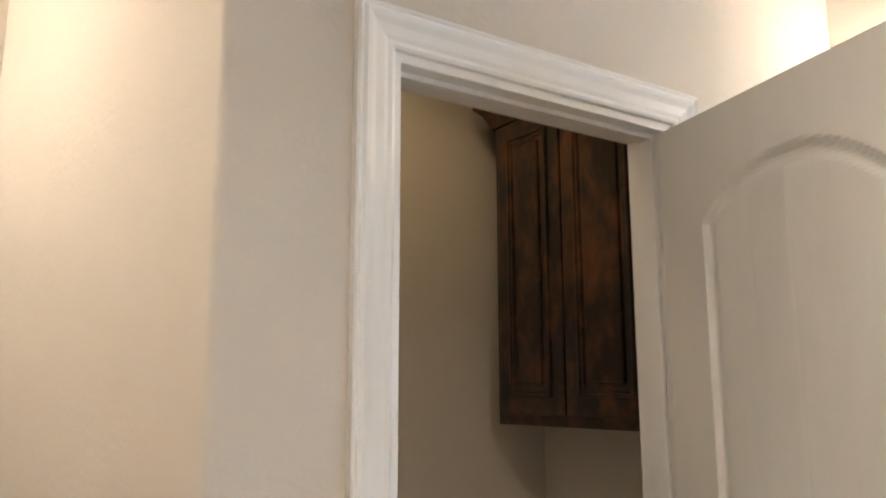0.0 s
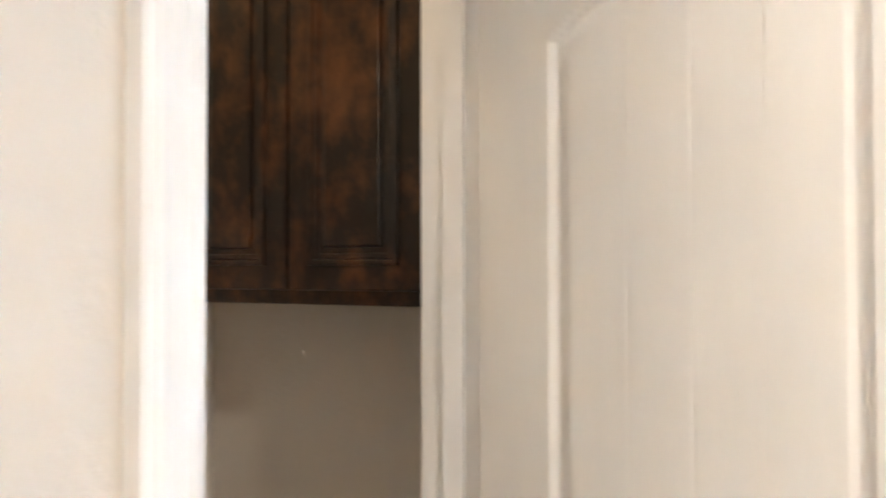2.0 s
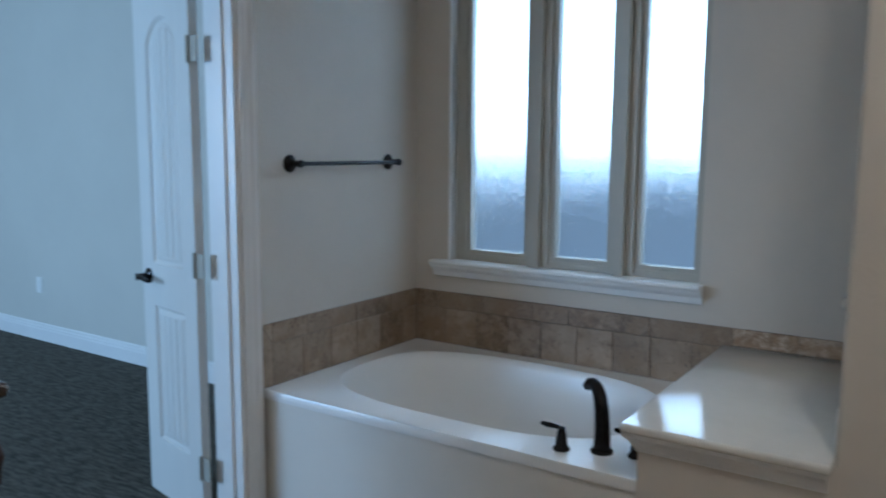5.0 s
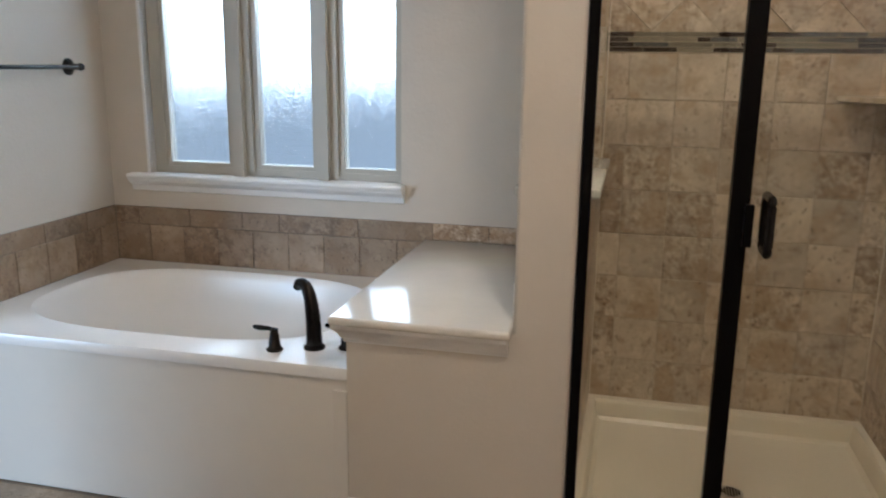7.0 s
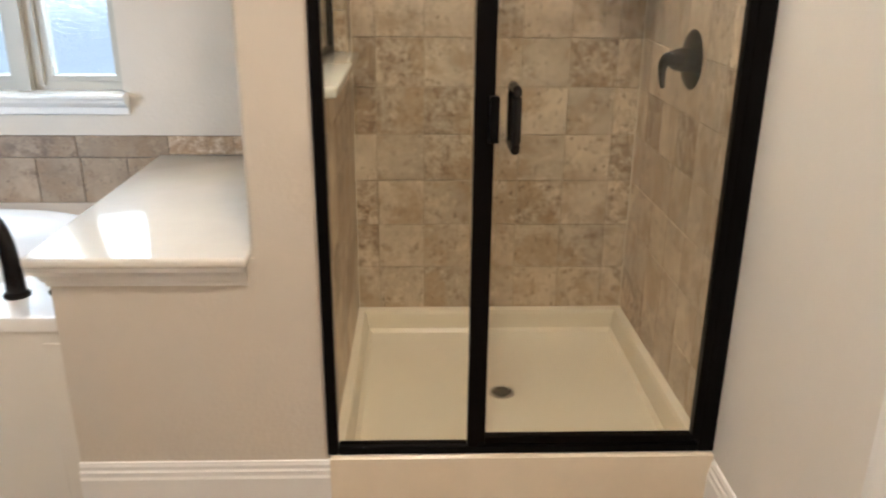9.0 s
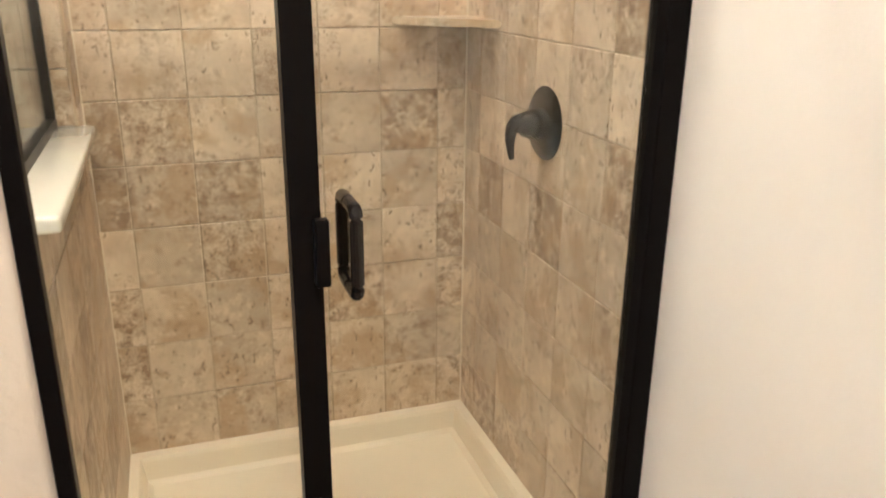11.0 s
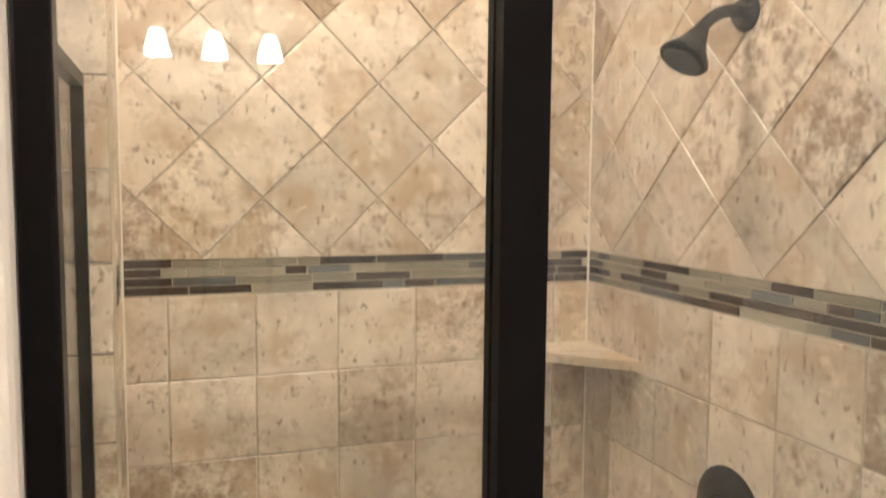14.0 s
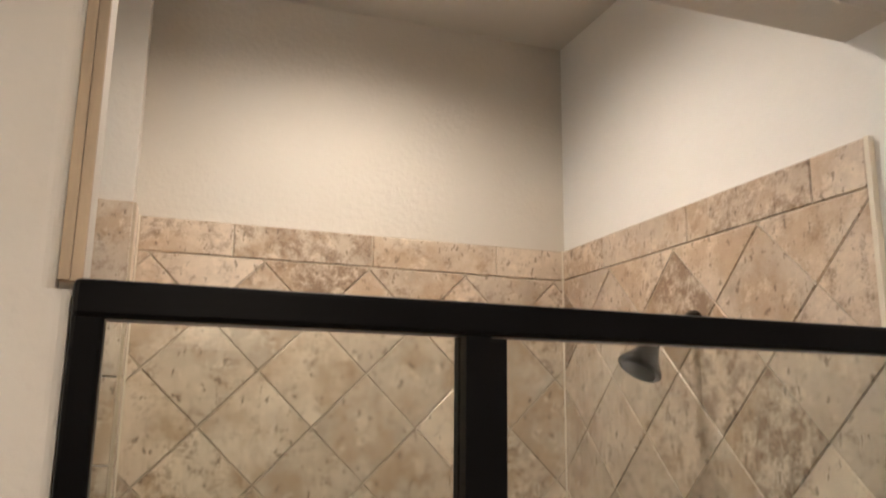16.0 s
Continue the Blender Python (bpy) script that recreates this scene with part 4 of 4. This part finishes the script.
hd = empty("wall_shower", "oil-rubbed bronze shower head on a bent arm", "shower head", Matrix.Translation((SX1, 0.473, 1.965)))
part("flange", lathe([(0, 0), (0.030, 0), (0.030, 0.006), (0.02, 0.018), (0.0, 0.02)], 26, m=R90), BRONZE, hd, "", True)
arm = curve_pts((-0.005, 0, 0), (-0.04, 0, 0.008), (-0.065, 0, -0.002), (-0.092, -0.004, -0.030), 12)
part("arm", tube(arm, 0.0105, 14), BRONZE, hd, "", True)
hm = Matrix.Translation((-0.090, -0.004, -0.027)) @ Vector((-0.55, -0.05, -0.83)).to_track_quat("Z", "Y").to_matrix().to_4x4() @ Matrix.Diagonal((0.86, 0.86, 0.86, 1))
bell = part("bell", lathe([(0.0, -0.004), (0.013, 0.0), (0.016, 0.012), (0.020, 0.022), (0.024, 0.034), (0.034, 0.054), (0.046, 0.070), (0.048, 0.078), (0.044, 0.082), (0.0, 0.080)], 30, m=hm), BRONZE, hd, "", True)
part("face", lathe([(0.0, 0.0822), (0.037, 0.0822), (0.036, 0.085), (0.0, 0.086)], 26, m=hm), material("dark_rubber", (0.05, 0.05, 0.05), 0.6, spread=0.3, scale=150), bell, "", True)

bm = bmesh.new()
n = 10
lo, hi = [], []
for z, lst in ((1.302, lo), (1.322, hi)):
    lst.append(bm.verts.new((SX1 + 0.004, SY1 + 0.004, z)))
    for i in range(n + 1):
        t = i / n
        bulge = 0.016 * math.sin(math.pi * t)
        lst.append(bm.verts.new((SX1 - 0.215 * (1 - t) - bulge * 0.7, SY1 - 0.235 * t - bulge * 0.7 + 0.0, z)))
bm.faces.new(lo)
bm.faces.new(hi)
for i in range(n + 2):
    j = (i + 1) % (n + 2)
    bm.faces.new((lo[i], lo[j], hi[j], hi[i]))
bmesh.ops.bevel(bm, geom=[e for e in bm.edges if abs(e.verts[0].co.z - e.verts[1].co.z) < 1e-5], offset=0.004, segments=2, affect="EDGES")
tagged(part("corner_shelf", bm, travertine("shelf_stone", (0.62, 0.52, 0.38), (0.36, 0.25, 0.15), 0.05)), "cream stone corner shelf set into the shower tiles", "shelf")

# ---------- tiles: each a piece on its wall ----------
random.seed(4)
G = 0.0028


def clip_poly(poly, a0, a1, b0, b1):
    for axis, lim, sign in ((0, a0, 1), (0, a1, -1), (1, b0, 1), (1, b1, -1)):
        out = []
        for i, p in enumerate(poly):
            q = poly[(i + 1) % len(poly)]
            dp, dq = sign * (p[axis] - lim), sign * (q[axis] - lim)
            if dp >= 0:
                out.append(p)
            if (dp >= 0) != (dq >= 0):
                t = dp / (dp - dq)
                out.append((p[0] + t * (q[0] - p[0]), p[1] + t * (q[1] - p[1])))
        poly = out
        if len(poly) < 3:
            return []
    return poly


SHARED = {}


def tile(name, poly, lay, parent, mat, th=0.010, cham=0.0018, grout=G):
    """One tile from its outline in the wall's plane; lay turns (a, b, out) into the world."""
    cx, cy = sum(p[0] for p in poly) / len(poly), sum(p[1] for p in poly) / len(poly)
    rel = [(p[0] - cx, p[1] - cy) for p in poly]
    ext = max(max(abs(a), abs(b)) for a, b in rel)
    if ext < 0.012:
        return None
    key = (tuple((round(a, 3), round(b, 3)) for a, b in rel), mat.name, th, lay(0, 0, 1), lay(1, 0, 0))
    if key not in SHARED:
        bm = bmesh.new()
        o = Vector(lay(0, 0, 0))
        rings = []
        for inset, d in ((grout / 2, 0.0), (grout / 2, th - cham), (grout / 2 + cham, th)):
            ring = []
            n = len(rel)
            for i in range(n):
                p0, p1, p2 = Vector(rel[i - 1]), Vector(rel[i]), Vector(rel[(i + 1) % n])
                e1, e2 = (p1 - p0), (p2 - p1)
                if e1.length < 1e-5 or e2.length < 1e-5:
                    ring.append(p1)
                    continue
                e1.normalize()
                e2.normalize()
                n1, n2 = Vector((-e1.y, e1.x)), Vector((-e2.y, e2.x))
                k = n1 + n2
                ring.append(p1 + k * (inset / max(0.5, 1 + n1.dot(n2))))
            rings.append([bm.verts.new(Vector(lay(v.x, v.y, d)) - o) for v in ring])
        for a, b in zip(rings, rings[1:]):
            for i in range(len(a)):
                bm.faces.new((a[i], a[(i + 1) % len(a)], b[(i + 1) % len(a)], b[i]))
        bm.faces.new(rings[-1])
        me = bpy.data.meshes.new(name)
        bmesh.ops.recalc_face_normals(bm, faces=bm.faces)
        if sum((f.normal for f in bm.faces if len(f.verts) >= 3), Vector()).dot(Vector(lay(0, 0, 1)) - o) < 0:
            bmesh.ops.reverse_faces(bm, faces=bm.faces)
        bm.to_mesh(me)
        bm.free()
        me.materials.append(mat)
        SHARED[key] = me
    ob = new(name, SHARED[key])
    ob.parent = parent
    ob.location = lay(cx, cy, random.uniform(-0.0004, 0.0004))
    return ob


def squares(a_lines, b_lines, lay, parent, mat, name="tile", skip=None):
    for a0, a1 in zip(a_lines, a_lines[1:]):
        for b0, b1 in zip(b_lines, b_lines[1:]):
            if skip and skip(a0, a1, b0, b1):
                continue
            tile(name, [(a0, b0), (a1, b0), (a1, b1), (a0, b1)], lay, parent, mat)


def diamonds(a0, a1, b0, b1, ca, cb, T, lay, parent, mat):
    h = T / math.sqrt(2)
    for i in range(-12, 13):
        for k in range(-2, 12):
            if (i + k) % 2:
                continue
            x, z = ca + i * h, cb + k * h
            poly = clip_poly([(x, z - h), (x + h, z), (x, z + h), (x - h, z)], a0, a1, b0, b1)
            if poly:
                tile("tile", poly, lay, parent, mat)


def mosaic(a0, a1, b0, b1, lay, parent, rows_=4):
    rh = (b1 - b0) / rows_
    for r in range(rows_):
        a = a0
        while a < a1 - 0.004:
            w = random.choice((0.045, 0.07, 0.09, 0.12, 0.15))
            e = min(a1, a + w)
            if a1 - e < 0.015:
                e = a1
            tile("mosaic_tile", [(a, b0 + r * rh), (e, b0 + r * rh), (e, b0 + (r + 1) * rh), (a, b0 + (r + 1) * rh)], lay, parent, random.choice((MOS[0], MOS[0], MOS[0], MOS[1], MOS[1], MOS[1], MOS[2])), th=0.009, cham=0.001, grout=0.0022)
            a = e


T = 0.166
B0, B1 = 1.459, 1.531
TOP0, TOP1 = 2.125, 2.20
ROWS = [0.131 + T * i for i in range(9)]
back = lambda a, b, o: (a, SY1 + 0.010 - o, b)
east = lambda a, b, o: (SX1 + 0.010 - o, a, b)
west = lambda a, b, o: (SX0 - 0.010 + o, a, b)
for nm, bm, par in (("grout_bed", box(SX0 - 0.008, SX1 + 0.008, SY1 + 0.003, SY1 + 0.0098, 0.12, TOP1), wall_shower_back),
                    ("grout_bed", box(SX1 + 0.003, SX1 + 0.0098, 0.066, SY1 + 0.003, 0.12, TOP1), wall_east),
                    ("grout_bed", boxes((SX0 - 0.0098, SX0 - 0.003, 0.066, SY1 + 0.003, 0.12, OZ0 - 0.002), (SX0 - 0.0098, SX0 - 0.003, OY1 + 0.002, SY1 + 0.003, OZ0, TOP1)), wall_shower_side)):
    part(nm, bm, GROUT, par)
part("tile_edge", box(SX1 - 0.001, SX1 + 0.0099, 0.058, 0.066, 0.16, TOP1), CAULK, wall_east)
part("corner_caulk", boxes((SX1 - 0.003, SX1 + 0.002, SY1 - 0.003, SY1 + 0.002, 0.13, TOP1)), CAULK, wall_shower_back)
part("corner_caulk", boxes((SX0 - 0.002, SX0 + 0.003, SY1 - 0.003, SY1 + 0.002, 0.13, TOP1)), CAULK, wall_shower_back)
squares([SX0, 0.205, 0.371, 0.538, 0.706, 0.870, 1.035, SX1], ROWS, back, wall_shower_back, STONE)
mosaic(SX0, SX1, B0 + 0.002, B1, back, wall_shower_back)
diamonds(SX0, SX1, B1, TOP0, 0.271 + T / math.sqrt(2), B1, T, back, wall_shower_back, STONE)
squares([SX0, 0.32, 0.63, 0.94, SX1], [TOP0, TOP1], back, wall_shower_back, STONE)
ys = [0.066] + [0.037 + T * i for i in range(1, 6)] + [SY1]
squares(ys, ROWS, east, wall_east, STONE)
mosaic(0.066, SY1, B0 + 0.002, B1, east, wall_east)
diamonds(0.066, SY1, B1, TOP0, 0.644 + T / math.sqrt(2), B1, T, east, wall_east, STONE)
squares([0.066, 0.17, 0.48, 0.79, SY1], [TOP0, TOP1], east, wall_east, STONE)
squares(ys, ROWS[:6] + [OZ0 - 0.003], west, wall_shower_side, STONE)
squares([OY1 + 0.004, SY1], [OZ0] + ROWS[6:], west, wall_shower_side, STONE)
mosaic(OY1 + 0.004, SY1, B0 + 0.002, B1, west, wall_shower_side)
squares([OY1 + 0.004, SY1], [B1, 1.697, 1.863, 2.03, TOP0, TOP1], west, wall_shower_side, STONE)
jam = lambda a, b, o: (a, OY1 + 0.0 - o, b)
squares([-0.045, 0.04, 0.118], [OZ0 + 0.03, 1.22, 1.38, 1.54, 1.70, OZ1, 2.03, TOP1], jam, wall_shower_side, STONE)

# tub surround
spl = empty("tub_surround", "mottled brown stone tile splash round the tub", "tile splash", kind="structure")
north = lambda a, b, o: (a, 1.007 - o, b)
wst = lambda a, b, o: (-1.995 + o, a, b)
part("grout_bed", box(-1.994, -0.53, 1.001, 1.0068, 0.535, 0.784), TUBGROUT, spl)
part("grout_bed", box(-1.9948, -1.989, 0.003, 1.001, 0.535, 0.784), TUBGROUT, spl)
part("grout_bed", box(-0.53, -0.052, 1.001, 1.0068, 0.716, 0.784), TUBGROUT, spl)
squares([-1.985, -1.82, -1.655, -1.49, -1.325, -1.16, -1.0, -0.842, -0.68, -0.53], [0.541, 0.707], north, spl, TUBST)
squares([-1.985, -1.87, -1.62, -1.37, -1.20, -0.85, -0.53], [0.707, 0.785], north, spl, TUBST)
squares([-0.53, -0.30, -0.052], [0.717, 0.785], north, spl, STONE)
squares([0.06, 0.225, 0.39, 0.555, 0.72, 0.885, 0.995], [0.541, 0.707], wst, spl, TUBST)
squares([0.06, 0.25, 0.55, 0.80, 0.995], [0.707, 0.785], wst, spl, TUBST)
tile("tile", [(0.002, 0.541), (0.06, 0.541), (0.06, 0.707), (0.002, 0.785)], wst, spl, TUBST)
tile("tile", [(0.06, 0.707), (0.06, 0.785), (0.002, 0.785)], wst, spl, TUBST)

# floor tiles
flat = lambda a, b, o: (a, b, -0.010 + o)
FT = 0.33
FH = FT / math.sqrt(2)
for i in range(-16, 17):
    for k in range(-20, 20):
        if (i + k) % 2:
            continue
        x, y = -1.118 + i * FH, 0.006 + FH + k * FH
        poly = clip_poly([(x, y - FH), (x + FH, y), (x, y + FH), (x - FH, y)], -1.99, 1.128, -3.49, 0.006)
        if poly:
            tile("tile", poly, flat, floor, FLOORST)
